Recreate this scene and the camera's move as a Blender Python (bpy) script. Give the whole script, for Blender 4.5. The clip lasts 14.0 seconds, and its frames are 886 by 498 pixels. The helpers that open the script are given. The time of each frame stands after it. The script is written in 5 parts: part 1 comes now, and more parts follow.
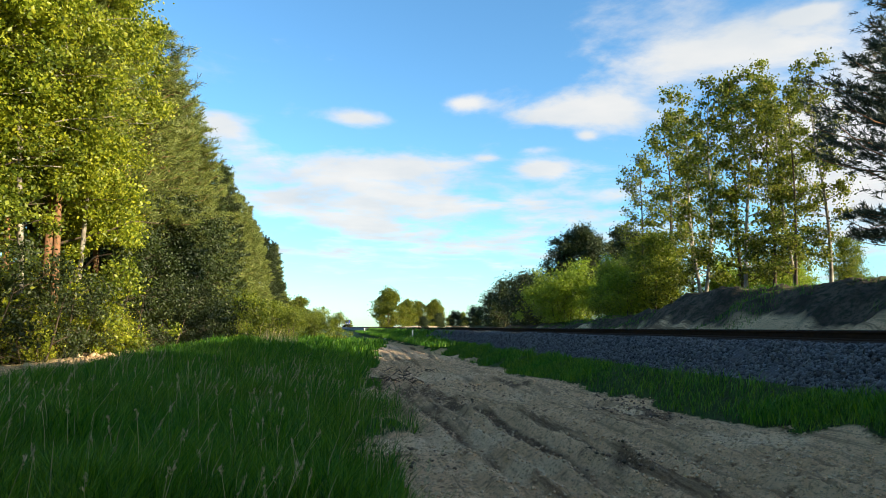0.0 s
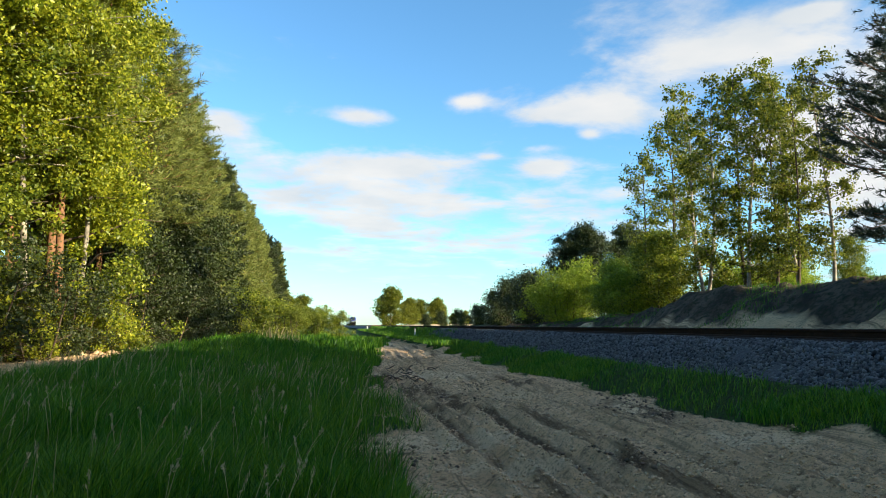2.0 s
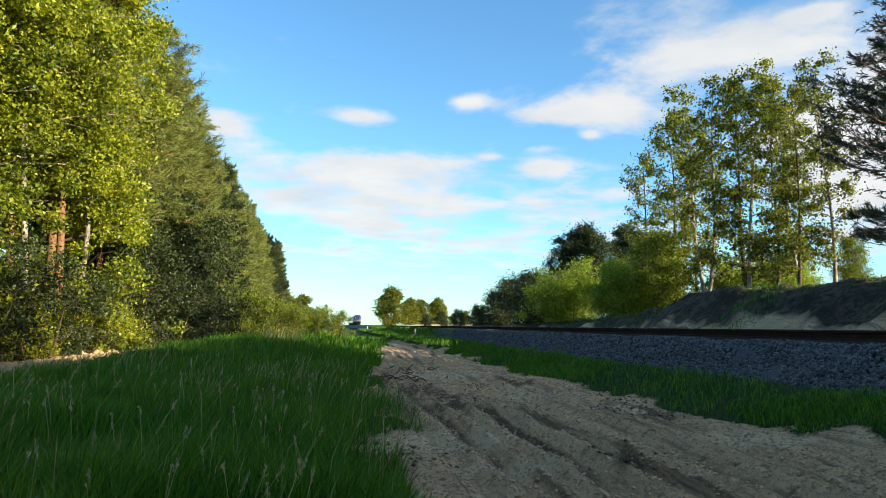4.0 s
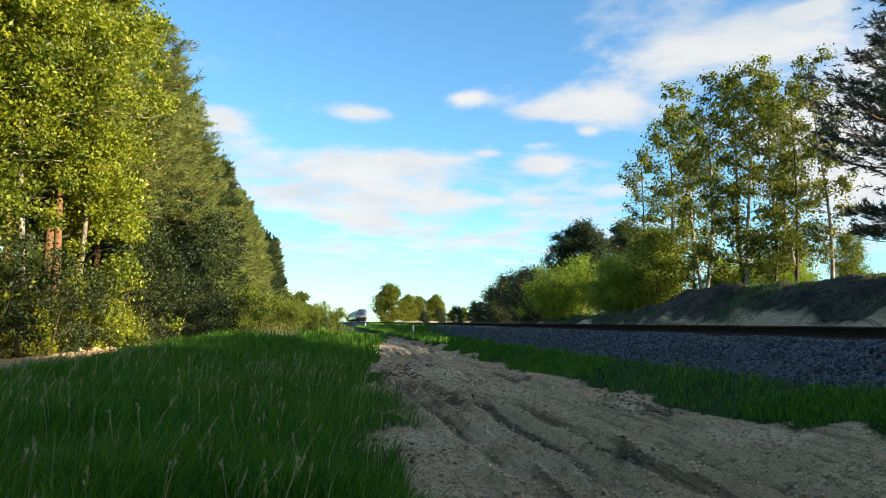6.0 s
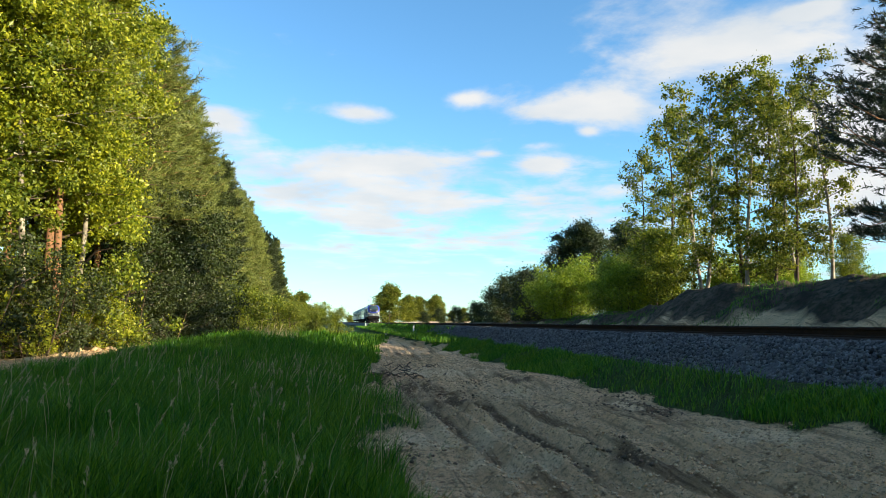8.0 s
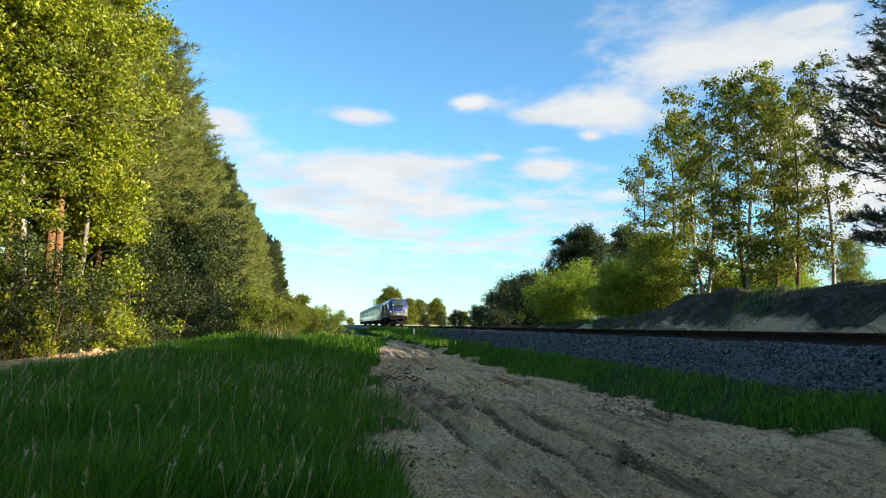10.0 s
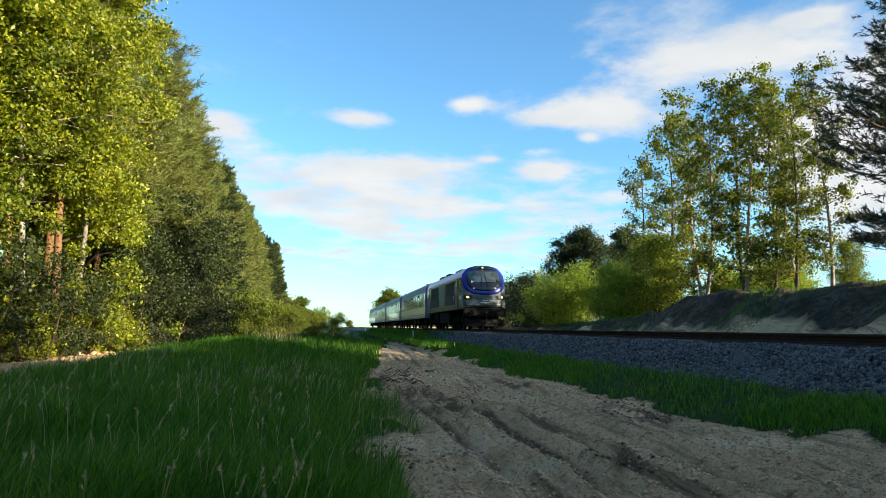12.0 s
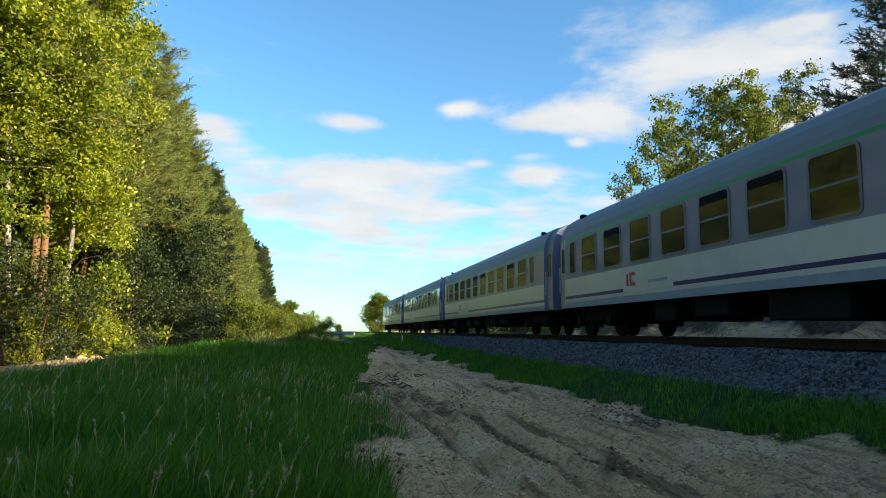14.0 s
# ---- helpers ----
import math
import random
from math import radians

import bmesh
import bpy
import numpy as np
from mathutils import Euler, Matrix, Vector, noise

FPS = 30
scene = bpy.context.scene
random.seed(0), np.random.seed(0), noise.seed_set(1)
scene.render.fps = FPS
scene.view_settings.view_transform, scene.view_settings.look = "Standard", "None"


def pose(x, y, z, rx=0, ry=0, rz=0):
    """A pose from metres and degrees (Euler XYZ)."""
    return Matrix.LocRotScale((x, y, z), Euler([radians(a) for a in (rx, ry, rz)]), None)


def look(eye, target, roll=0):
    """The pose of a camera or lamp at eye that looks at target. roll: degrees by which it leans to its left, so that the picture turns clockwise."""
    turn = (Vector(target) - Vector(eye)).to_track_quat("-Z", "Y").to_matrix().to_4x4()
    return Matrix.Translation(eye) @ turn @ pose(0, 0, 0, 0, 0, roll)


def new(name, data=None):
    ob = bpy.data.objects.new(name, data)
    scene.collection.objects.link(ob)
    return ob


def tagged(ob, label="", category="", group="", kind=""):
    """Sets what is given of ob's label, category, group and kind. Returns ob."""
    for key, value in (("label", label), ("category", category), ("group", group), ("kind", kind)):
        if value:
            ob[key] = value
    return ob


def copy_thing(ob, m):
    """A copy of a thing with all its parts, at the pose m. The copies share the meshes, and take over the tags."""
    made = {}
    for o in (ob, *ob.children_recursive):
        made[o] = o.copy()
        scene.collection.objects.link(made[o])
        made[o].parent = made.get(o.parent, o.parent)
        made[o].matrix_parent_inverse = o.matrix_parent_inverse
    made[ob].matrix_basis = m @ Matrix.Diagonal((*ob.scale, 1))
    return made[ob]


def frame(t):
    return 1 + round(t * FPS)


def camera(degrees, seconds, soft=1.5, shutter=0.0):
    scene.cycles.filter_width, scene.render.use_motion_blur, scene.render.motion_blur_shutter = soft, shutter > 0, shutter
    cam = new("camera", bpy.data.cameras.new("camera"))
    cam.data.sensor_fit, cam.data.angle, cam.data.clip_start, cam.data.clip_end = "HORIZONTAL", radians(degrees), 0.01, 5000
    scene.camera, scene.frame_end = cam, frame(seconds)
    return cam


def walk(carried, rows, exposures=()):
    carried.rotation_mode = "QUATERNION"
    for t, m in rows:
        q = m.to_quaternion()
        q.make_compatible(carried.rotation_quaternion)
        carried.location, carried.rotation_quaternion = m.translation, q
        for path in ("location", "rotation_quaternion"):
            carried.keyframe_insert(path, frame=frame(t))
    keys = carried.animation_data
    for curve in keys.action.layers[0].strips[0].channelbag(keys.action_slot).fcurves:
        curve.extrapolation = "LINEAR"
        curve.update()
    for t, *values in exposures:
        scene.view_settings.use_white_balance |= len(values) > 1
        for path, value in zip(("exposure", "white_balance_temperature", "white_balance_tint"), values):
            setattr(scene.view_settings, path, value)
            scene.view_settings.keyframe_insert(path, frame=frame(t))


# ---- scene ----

# the camera stands on the track-side road; it is held by hand and only turns
EYE = (0.0, 0.0, 1.45)
cam = camera(63.36, 14.0, soft=0.9)


def view(turn, tilt, lean):
    return pose(*EYE, 90 + tilt, 0, -turn) @ pose(0, 0, 0, 0, 0, lean)


walk(cam, [(t, view(a, b, c)) for t, a, b, c in (
    (0.0, 8.902, 6.166, -0.129), (0.5, 8.841, 6.144, -0.174), (1.0, 8.964, 6.197, -0.147), (1.5, 8.88, 6.145, -0.168),
    (2.0, 8.693, 6.038, -0.063), (2.5, 8.672, 6.089, -0.084), (3.0, 8.667, 6.152, 0.045), (5.5, 8.66, 5.835, 0.133),
    (6.0, 8.816, 5.789, 0.042), (6.5, 8.735, 5.5, -0.008), (7.0, 8.674, 5.566, 0.0), (7.5, 8.677, 5.572, 0.093),
    (8.0, 8.805, 5.811, 0.048), (10.5, 8.713, 6.078, 0.443), (11.0, 8.738, 5.974, 0.377), (11.5, 8.766, 6.205, 0.295),
    (12.0, 8.81, 6.236, 0.291), (12.5, 8.77, 6.297, 0.39), (13.0, 8.775, 6.56, 0.554), (13.5, 8.976, 6.658, 0.525),
    (14.0, 9.65, 6.582, 0.351))])

# ---- sky and sun ----
SUN_AZ, SUN_EL = 126.0, 17.0          # clockwise from the track's direction, above the horizon
scene.view_settings.exposure = 1.18


def sky():
    w = bpy.data.worlds.new("sky")
    scene.world = w
    w.use_nodes = True
    nt = w.node_tree
    nt.nodes.clear()
    N, L = nt.nodes.new, nt.links.new
    out, bg = N("ShaderNodeOutputWorld"), N("ShaderNodeBackground")
    L(bg.outputs[0], out.inputs[0])
    st = N("ShaderNodeTexSky")
    st.sky_type, st.sun_disc = "NISHITA", False
    st.sun_elevation, st.sun_rotation = radians(SUN_EL), radians(SUN_AZ)
    st.air_density, st.dust_density, st.ozone_density = 1.0, 0.3, 3.0
    bg.inputs[1].default_value = 0.12
    # cloud layer: noise laid on a flat plane high above
    tc = N("ShaderNodeTexCoord")
    sep = N("ShaderNodeSeparateXYZ")
    L(tc.outputs["Generated"], sep.inputs[0])

    def m(op, a, b=None, c=None):
        n = N("ShaderNodeMath")
        n.operation = op
        for k, v in enumerate((a, b, c)):
            if v is None:
                continue
            if isinstance(v, (int, float)):
                n.inputs[k].default_value = v
            else:
                L(v, n.inputs[k])
        return n.outputs[0]
    zz = m("ADD", m("MAXIMUM", sep.outputs[2], 0.0), 0.10)
    px, py = m("DIVIDE", sep.outputs[0], zz), m("DIVIDE", sep.outputs[1], zz)
    comb = N("ShaderNodeCombineXYZ")
    L(px, comb.inputs[0]), L(py, comb.inputs[1])
    nz = N("ShaderNodeTexNoise")
    nz.inputs["Scale"].default_value, nz.inputs["Detail"].default_value, nz.inputs["Roughness"].default_value = 1.9, 10, 0.6
    nz.inputs["Distortion"].default_value = 0.25
    L(comb.outputs[0], nz.inputs["Vector"])
    az = m("ARCTAN2", sep.outputs[0], sep.outputs[1])
    el = m("ARCSINE", sep.outputs[2])
    # banks of cloud: azimuth, elevation, half widths (degrees), weight
    total = None
    for a, e, wa, we, k in CLOUDS:
        u = m("DIVIDE", m("SUBTRACT", az, radians(a)), radians(wa))
        v = m("DIVIDE", m("SUBTRACT", el, radians(e)), radians(we))
        g = m("MULTIPLY", m("EXPONENT", m("MULTIPLY", m("ADD", m("MULTIPLY", u, u), m("MULTIPLY", v, v)), -1.0)), k)
        total = g if total is None else m("ADD", total, g)
    cover = m("ADD", m("MULTIPLY", m("SUBTRACT", nz.outputs[0], 0.5), 2.6), m("SUBTRACT", total, 0.42))
    ramp = N("ShaderNodeMapRange")
    ramp.interpolation_type = "SMOOTHSTEP"
    ramp.inputs["From Min"].default_value, ramp.inputs["From Max"].default_value = -0.12, 0.62
    ramp.inputs["To Max"].default_value = 0.95
    L(cover, ramp.inputs[0])
    fine = N("ShaderNodeTexNoise")
    fine.inputs["Scale"].default_value, fine.inputs["Detail"].default_value = 2.4, 6
    L(comb.outputs[0], fine.inputs["Vector"])
    tone = N("ShaderNodeMix")
    tone.data_type = "RGBA"
    tone.inputs[6].default_value, tone.inputs[7].default_value = (*CLOUD_DARK, 1), (*CLOUD_LIGHT, 1)
    L(m("MULTIPLY_ADD", fine.outputs[0], 2.2, -0.5), tone.inputs[0])
    mix = N("ShaderNodeMix")
    mix.data_type = "RGBA"
    deep = N("ShaderNodeMix")
    deep.data_type, deep.blend_type = "RGBA", "MULTIPLY"
    deep.inputs[0].default_value, deep.inputs[7].default_value = 1.0, (*SKY_TINT, 1)
    L(st.outputs[0], deep.inputs[6])
    L(ramp.outputs[0], mix.inputs[0]), L(deep.outputs[2], mix.inputs[6]), L(tone.outputs[2], mix.inputs[7])
    L(mix.outputs[2], bg.inputs[0])


SKY_TINT = (0.67, 0.97, 1.05)
CLOUD_DARK, CLOUD_LIGHT = (2.5, 2.75, 2.95), (3.45, 3.4, 3.3)
# the last two banks lie out of view, added to whiten the fill light
CLOUDS = ((31.4, 19.9, 7.6, 2.1, 1.25), (20.4, 16.6, 6.8, 1.4, 1.1), (2.3, 16.4, 2.4, 0.6, 0.72), (10.7, 17.6, 1.7, 0.6, 0.72), (16.9, 12.3, 2.3, 0.9, 0.95),
          (0.3, 12.8, 7.5, 1.3, 0.98), (7.1, 9.9, 17, 2.4, 0.78), (-8.7, 15.4, 2.4, 1.6, 0.6), (20.5, 14.8, 0.9, 0.4, 0.7), (16.9, 13.9, 1.8, 0.35, 0.6),
          (36.9, 21.7, 1.8, 0.5, 0.8), (7.6, 5.8, 22, 2.9, 0.55), (40, 12.5, 7, 7, 1.15), (12.6, 13.4, 1.0, 0.35, 0.6), (-60, 15, 60, 6, 0.5), (112, 42, 62, 36, 1.1), (-150, 35, 70, 40, 0.4))
sky()
sun = new("sun", bpy.data.lights.new("sun", "SUN"))
sun.data.energy, sun.data.angle, sun.data.color = 5.4, radians(0.6), (1.0, 0.85, 0.58)
saz, sel = radians(SUN_AZ), radians(SUN_EL)
sun.matrix_world = look((60 * math.sin(saz) * math.cos(sel), 60 * math.cos(saz) * math.cos(sel), 60 * math.sin(sel)), (0, 0, 0))


# ---- materials ----
def material(name, color, rough=0.6, metal=0.0, color2=None, scale=4.0, bump=0.0, bump_scale=30.0, emit=None, transl=0.0, island=0.0, spec=0.5, objvar=0.0, detail=6, coat=0.0):
    mt = bpy.data.materials.new(name)
    mt.use_nodes = True
    nt = mt.node_tree
    N, L = nt.nodes.new, nt.links.new
    b = nt.nodes["Principled BSDF"]
    b.inputs["Roughness"].default_value, b.inputs["Metallic"].default_value = rough, metal
    b.inputs["Specular IOR Level"].default_value = spec
    b.inputs["Coat Weight"].default_value = coat
    b.inputs["Base Color"].default_value = (*color, 1)
    tc = N("ShaderNodeTexCoord")
    col = None
    if color2:
        nz = N("ShaderNodeTexNoise")
        nz.inputs["Scale"].default_value, nz.inputs["Detail"].default_value, nz.inputs["Roughness"].default_value = scale, detail, 0.65
        L(tc.outputs["Object"], nz.inputs["Vector"])
        rm = N("ShaderNodeMapRange")
        rm.inputs["From Min"].default_value, rm.inputs["From Max"].default_value = 0.3, 0.7
        L(nz.outputs[0], rm.inputs[0])
        mx = N("ShaderNodeMix")
        mx.data_type = "RGBA"
        mx.inputs[6].default_value, mx.inputs[7].default_value = (*color, 1), (*color2, 1)
        L(rm.outputs[0], mx.inputs[0])
        col = mx.outputs[2]
    for amount, kind in ((island, "i"), (objvar, "o")):
        if not amount:
            continue
        src = N("ShaderNodeNewGeometry").outputs["Random Per Island"] if kind == "i" else N("ShaderNodeObjectInfo").outputs["Random"]
        rm = N("ShaderNodeMapRange")
        rm.inputs["To Min"].default_value, rm.inputs["To Max"].default_value = 1 - amount, 1 + amount
        L(src, rm.inputs[0])
        hs = N("ShaderNodeHueSaturation")
        L(rm.outputs[0], hs.inputs["Value"])
        if kind == "i":
            rh = N("ShaderNodeMapRange")
            rh.inputs["To Min"].default_value, rh.inputs["To Max"].default_value = 0.5 + 0.05 * amount, 0.5 - 0.05 * amount
            L(src, rh.inputs[0]), L(rh.outputs[0], hs.inputs["Hue"])
        if col:
            L(col, hs.inputs["Color"])
        else:
            hs.inputs["Color"].default_value = (*color, 1)
        col = hs.outputs[0]
    if col:
        L(col, b.inputs["Base Color"])
    if bump:
        bz = N("ShaderNodeTexNoise")
        bz.inputs["Scale"].default_value, bz.inputs["Detail"].default_value = bump_scale, 6
        L(tc.outputs["Object"], bz.inputs["Vector"])
        bp = N("ShaderNodeBump")
        bp.inputs["Strength"].default_value, bp.inputs["Distance"].default_value = bump, 0.03
        L(bz.outputs[0], bp.inputs["Height"]), L(bp.outputs[0], b.inputs["Normal"])
    if emit:
        b.inputs["Emission Color"].default_value, b.inputs["Emission Strength"].default_value = (*emit[:3], 1), emit[3]
    if transl:
        tr = N("ShaderNodeBsdfTranslucent")
        if col:
            L(col, tr.inputs[0])
        else:
            tr.inputs[0].default_value = (*color, 1)
        ms = N("ShaderNodeMixShader")
        ms.inputs[0].default_value = transl
        L(b.outputs[0], ms.inputs[1]), L(tr.outputs[0], ms.inputs[2])
        L(ms.outputs[0], nt.nodes["Material Output"].inputs[0])
    return mt


LEAF = material("leaf_green", (0.165, 0.215, 0.016), 0.45, transl=0.45, island=0.62, objvar=0.15)
LEAF_YELLOW = material("leaf_yellow_green", (0.27, 0.315, 0.022), 0.40, transl=0.5, island=0.55, objvar=0.12)
LEAF_BRIGHT = material("leaf_bright_green", (0.25, 0.34, 0.025), 0.42, transl=0.55, island=0.35)
# dark leaves; on maples and junipers the hollow's shade is put into this colour
LEAF_DARK_SHADE = material("leaf_dark_shade", (0.026, 0.043, 0.005), 0.55, transl=0.22, island=0.4, objvar=0.15)
LEAF_BIRCH = material("leaf_birch", (0.155, 0.185, 0.018), 0.42, transl=0.6, island=0.62, objvar=0.12)
NEEDLE = material("pine_needles", (0.15, 0.18, 0.034), 0.55, transl=0.2, island=0.4, objvar=0.15)
# the right pine is a silhouette; its shade is put into the needle colour
NEEDLE_SHADED = material("shaded_needles", (0.035, 0.055, 0.028), 0.55, transl=0.15, island=0.35)
BARK = material("bark", (0.10, 0.07, 0.045), 0.9, color2=(0.05, 0.035, 0.025), scale=6, bump=0.6, bump_scale=14)
BARK_PINE = material("pine_bark", (0.30, 0.14, 0.06), 0.9, color2=(0.14, 0.08, 0.05), scale=3, bump=0.6, bump_scale=12)
BARK_BIRCH = material("birch_bark", (0.48, 0.42, 0.33), 0.8, color2=(0.09, 0.075, 0.06), scale=2.2, bump=0.3, bump_scale=10)
GRASS = material("grass_blades", (0.038, 0.19, 0.006), 0.5, color2=(0.105, 0.235, 0.010), scale=0.55, transl=0.38, island=0.65)
STRAW = material("dry_grass", (0.45, 0.39, 0.20), 0.6, transl=0.3, island=0.3)
BALLAST = material("ballast_stone", (0.094, 0.098, 0.106), 0.85, island=0.75, spec=0.3)
BALLAST_BED = material("ballast_bed", (0.045, 0.045, 0.048), 0.9, color2=(0.095, 0.098, 0.105), scale=9, bump=1.0, bump_scale=14)
SLEEPER = material("creosoted_wood", (0.022, 0.017, 0.013), 0.9, color2=(0.04, 0.03, 0.024), scale=5, bump=0.5, spec=0.08)
# darker ballast for the top of the bed
BED_DARK = material("dark_ballast", (0.03, 0.026, 0.023), 0.95, color2=(0.055, 0.048, 0.042), scale=9, bump=1.0, bump_scale=14, spec=0.08)
CONCRETE = material("concrete", (0.21, 0.205, 0.195), 0.85, color2=(0.14, 0.135, 0.13), scale=5, bump=0.3)
RAIL = material("rail_rust", (0.03, 0.018, 0.013), 0.8, color2=(0.055, 0.03, 0.02), scale=8, bump=0.3, spec=0.08)
RAIL_TOP = material("rail_top", (0.35, 0.34, 0.33), 0.3, 1.0)
SOIL = material("bank_soil", (0.11, 0.09, 0.075), 0.95, color2=(0.22, 0.18, 0.14), scale=0.9, bump=0.7, bump_scale=5)
SAND_LUMP = material("sand_lump", (0.66, 0.47, 0.28), 0.95, color2=(0.42, 0.29, 0.17), scale=5, bump=0.6, bump_scale=20)
WOOD_DEAD = material("dead_wood", (0.09, 0.065, 0.045), 0.9, color2=(0.05, 0.04, 0.03), scale=9)
WHITE_POST = material("white_paint", (0.75, 0.75, 0.72), 0.6, color2=(0.6, 0.6, 0.57), scale=7)

C_WHITE = material("coach_white", (0.62, 0.63, 0.62), 0.28, color2=(0.55, 0.55, 0.53), scale=1.5, coat=0.7)
C_LILAC = material("coach_lilac", (0.195, 0.21, 0.34), 0.28, color2=(0.17, 0.19, 0.29), scale=1.5, coat=0.7)
C_GREEN = material("coach_green", (0.03, 0.26, 0.08), 0.4)
C_BLUE = material("coach_dark_blue", (0.015, 0.018, 0.11), 0.35)
C_SILL = material("coach_light_blue", (0.30, 0.36, 0.46), 0.4, color2=(0.25, 0.30, 0.38), scale=3)
C_ROOF = material("coach_roof", (0.20, 0.21, 0.22), 0.55, color2=(0.18, 0.19, 0.2), scale=1.2)
UNDER = material("underframe", (0.009, 0.009, 0.009), 0.85, color2=(0.016, 0.014, 0.013), scale=5, spec=0.08)
STEEL = material("wheel_steel", (0.014, 0.012, 0.011), 0.7, 0.2, spec=0.08)
SCREEN = material("windscreen_glass", (0.03, 0.05, 0.055), 0.05, spec=0.9, coat=1.0)
GLASS = material("window_glass", (0.016, 0.018, 0.016), 0.06, 0.0, spec=0.6)
FRAME = material("window_frame", (0.16, 0.17, 0.19), 0.4, 0.5)
RUBBER = material("rubber", (0.012, 0.012, 0.012), 0.8, spec=0.08)
L_GREY = material("loco_grey", (0.115, 0.122, 0.108), 0.45, color2=(0.088, 0.095, 0.085), scale=1.2, spec=0.35)
L_BLUE = material("loco_blue", (0.014, 0.03, 0.34), 0.3, color2=(0.011, 0.025, 0.28), scale=2, spec=0.5)
L_NAVY = material("loco_navy", (0.008, 0.010, 0.055), 0.5, color2=(0.006, 0.008, 0.042), scale=2, spec=0.08)
L_ORANGE = material("loco_orange", (0.60, 0.12, 0.02), 0.4)
L_BLACK = material("loco_black", (0.012, 0.013, 0.016), 0.3, coat=0.4)
L_PALE = material("loco_pale_grey", (0.105, 0.13, 0.14), 0.45, color2=(0.085, 0.105, 0.115), scale=3)
GRILLE = material("grille", (0.022, 0.024, 0.024), 0.6, spec=0.08)
LAMP = material("lamp_warm", (1, 0.8, 0.5), 0.3, emit=(1.0, 0.62, 0.30, 0.6))
RED = material("red_mark", (0.5, 0.04, 0.03), 0.4)
SIGN = material("pale_sign", (0.65, 0.66, 0.66), 0.5)


# ---- building helpers ----
def mesh_of(name, verts, faces, mats, midx=None, smooth=False):
    """verts: (n, 3); faces: (m, 3) or (m, 4) array, or a list of tuples."""
    me = bpy.data.meshes.new(name)
    if isinstance(faces, np.ndarray):
        v = np.asarray(verts, np.float32)
        k = faces.shape[1]
        me.vertices.add(len(v)), me.vertices.foreach_set("co", v.ravel())
        me.loops.add(faces.size), me.loops.foreach_set("vertex_index", faces.astype(np.int32).ravel())
        me.polygons.add(len(faces))
        me.polygons.foreach_set("loop_start", np.arange(0, faces.size, k, dtype=np.int32))
        me.update(calc_edges=True)
    else:
        me.from_pydata([tuple(p) for p in verts], [], faces)
    for mt in mats:
        me.materials.append(mt)
    if midx is not None:
        me.polygons.foreach_set("material_index", np.asarray(midx, np.int32))
    if smooth:
        me.polygons.foreach_set("use_smooth", np.ones(len(me.polygons), bool))
    me.update()
    return me


def piece(name, me, parent=None, label=""):
    ob = new(name, me)
    if parent:
        ob.parent = parent
    if label:
        tagged(ob, label)
    return ob


def part(name, bm, mat, parent, label="", smooth=False):
    me = bpy.data.meshes.new(name)
    bm.normal_update()
    bm.to_mesh(me)
    bm.free()
    me.materials.append(mat)
    if smooth:
        me.polygons.foreach_set("use_smooth", np.ones(len(me.polygons), bool))
    return piece(name, me, parent, label)


def block(x0, x1, y0, y1, z0, z1, bevel=0.0, bm=None):
    bm = bm or bmesh.new()
    r = bmesh.ops.create_cube(bm, size=1, matrix=Matrix.Translation(((x0 + x1) / 2, (y0 + y1) / 2, (z0 + z1) / 2)) @ Matrix.Diagonal((x1 - x0, y1 - y0, z1 - z0, 1)))
    if bevel:
        es = list({e for v in r["verts"] for e in v.link_edges})
        bmesh.ops.bevel(bm, geom=es, offset=bevel, segments=2, affect="EDGES", profile=0.5)
    return bm


def rod(a, b, r, r2=None, sides=8, bm=None):
    bm = bm or bmesh.new()
    a, b = Vector(a), Vector(b)
    m = Matrix.Translation((a + b) / 2) @ (b - a).to_track_quat("Z", "Y").to_matrix().to_4x4()
    bmesh.ops.create_cone(bm, cap_ends=True, segments=sides, radius1=r, radius2=r if r2 is None else r2, depth=(b - a).length, matrix=m)
    return bm


def lattice(seed):
    return np.random.default_rng(seed).random((256, 256))


LAT = [lattice(k) for k in range(8)]


def vnoise(x, y, k=0):
    g = LAT[k % 8]
    xi, yi = np.floor(x).astype(int), np.floor(y).astype(int)
    fx, fy = x - xi, y - yi
    fx, fy = fx * fx * (3 - 2 * fx), fy * fy * (3 - 2 * fy)
    a, b = g[xi % 256, yi % 256], g[(xi + 1) % 256, yi % 256]
    c, d = g[xi % 256, (yi + 1) % 256], g[(xi + 1) % 256, (yi + 1) % 256]
    return (a * (1 - fx) + b * fx) * (1 - fy) + (c * (1 - fx) + d * fx) * fy - 0.5


def fbm(x, y, octaves=4, k=0):
    return sum(vnoise(x * 2 ** o, y * 2 ** o, k + o) / 1.8 ** o for o in range(octaves))


def sm(a, b, x):
    t = np.clip((x - a) / (b - a), 0, 1)
    return t * t * (3 - 2 * t)


# ---- the lie of the land ----
TRACK_X, RAIL_Z = 9.83, 1.36


def road_left(y):
    return np.interp(y, (0, 6, 8.1, 9.7, 10.6, 15, 25, 46, 68, 95), (0.5, 0.25, 0.1, 0.55, 0.9, 0.4, 1.2, 3.2, 4.8, 5.2))


def road_right(y):
    return np.interp(y, (0, 8, 11, 14, 19, 24, 37, 68, 95), (6.2, 6.05, 5.95, 5.85, 5.6, 5.6, 6.0, 6.1, 5.8))


def bank_top(y):
    return np.interp(y, (-60, 0, 22, 30, 34.5, 37.7, 45.7, 65, 130), (4.0, 3.4, 3.05, 3.05, 2.75, 2.25, 1.8, 1.5, 1.1))


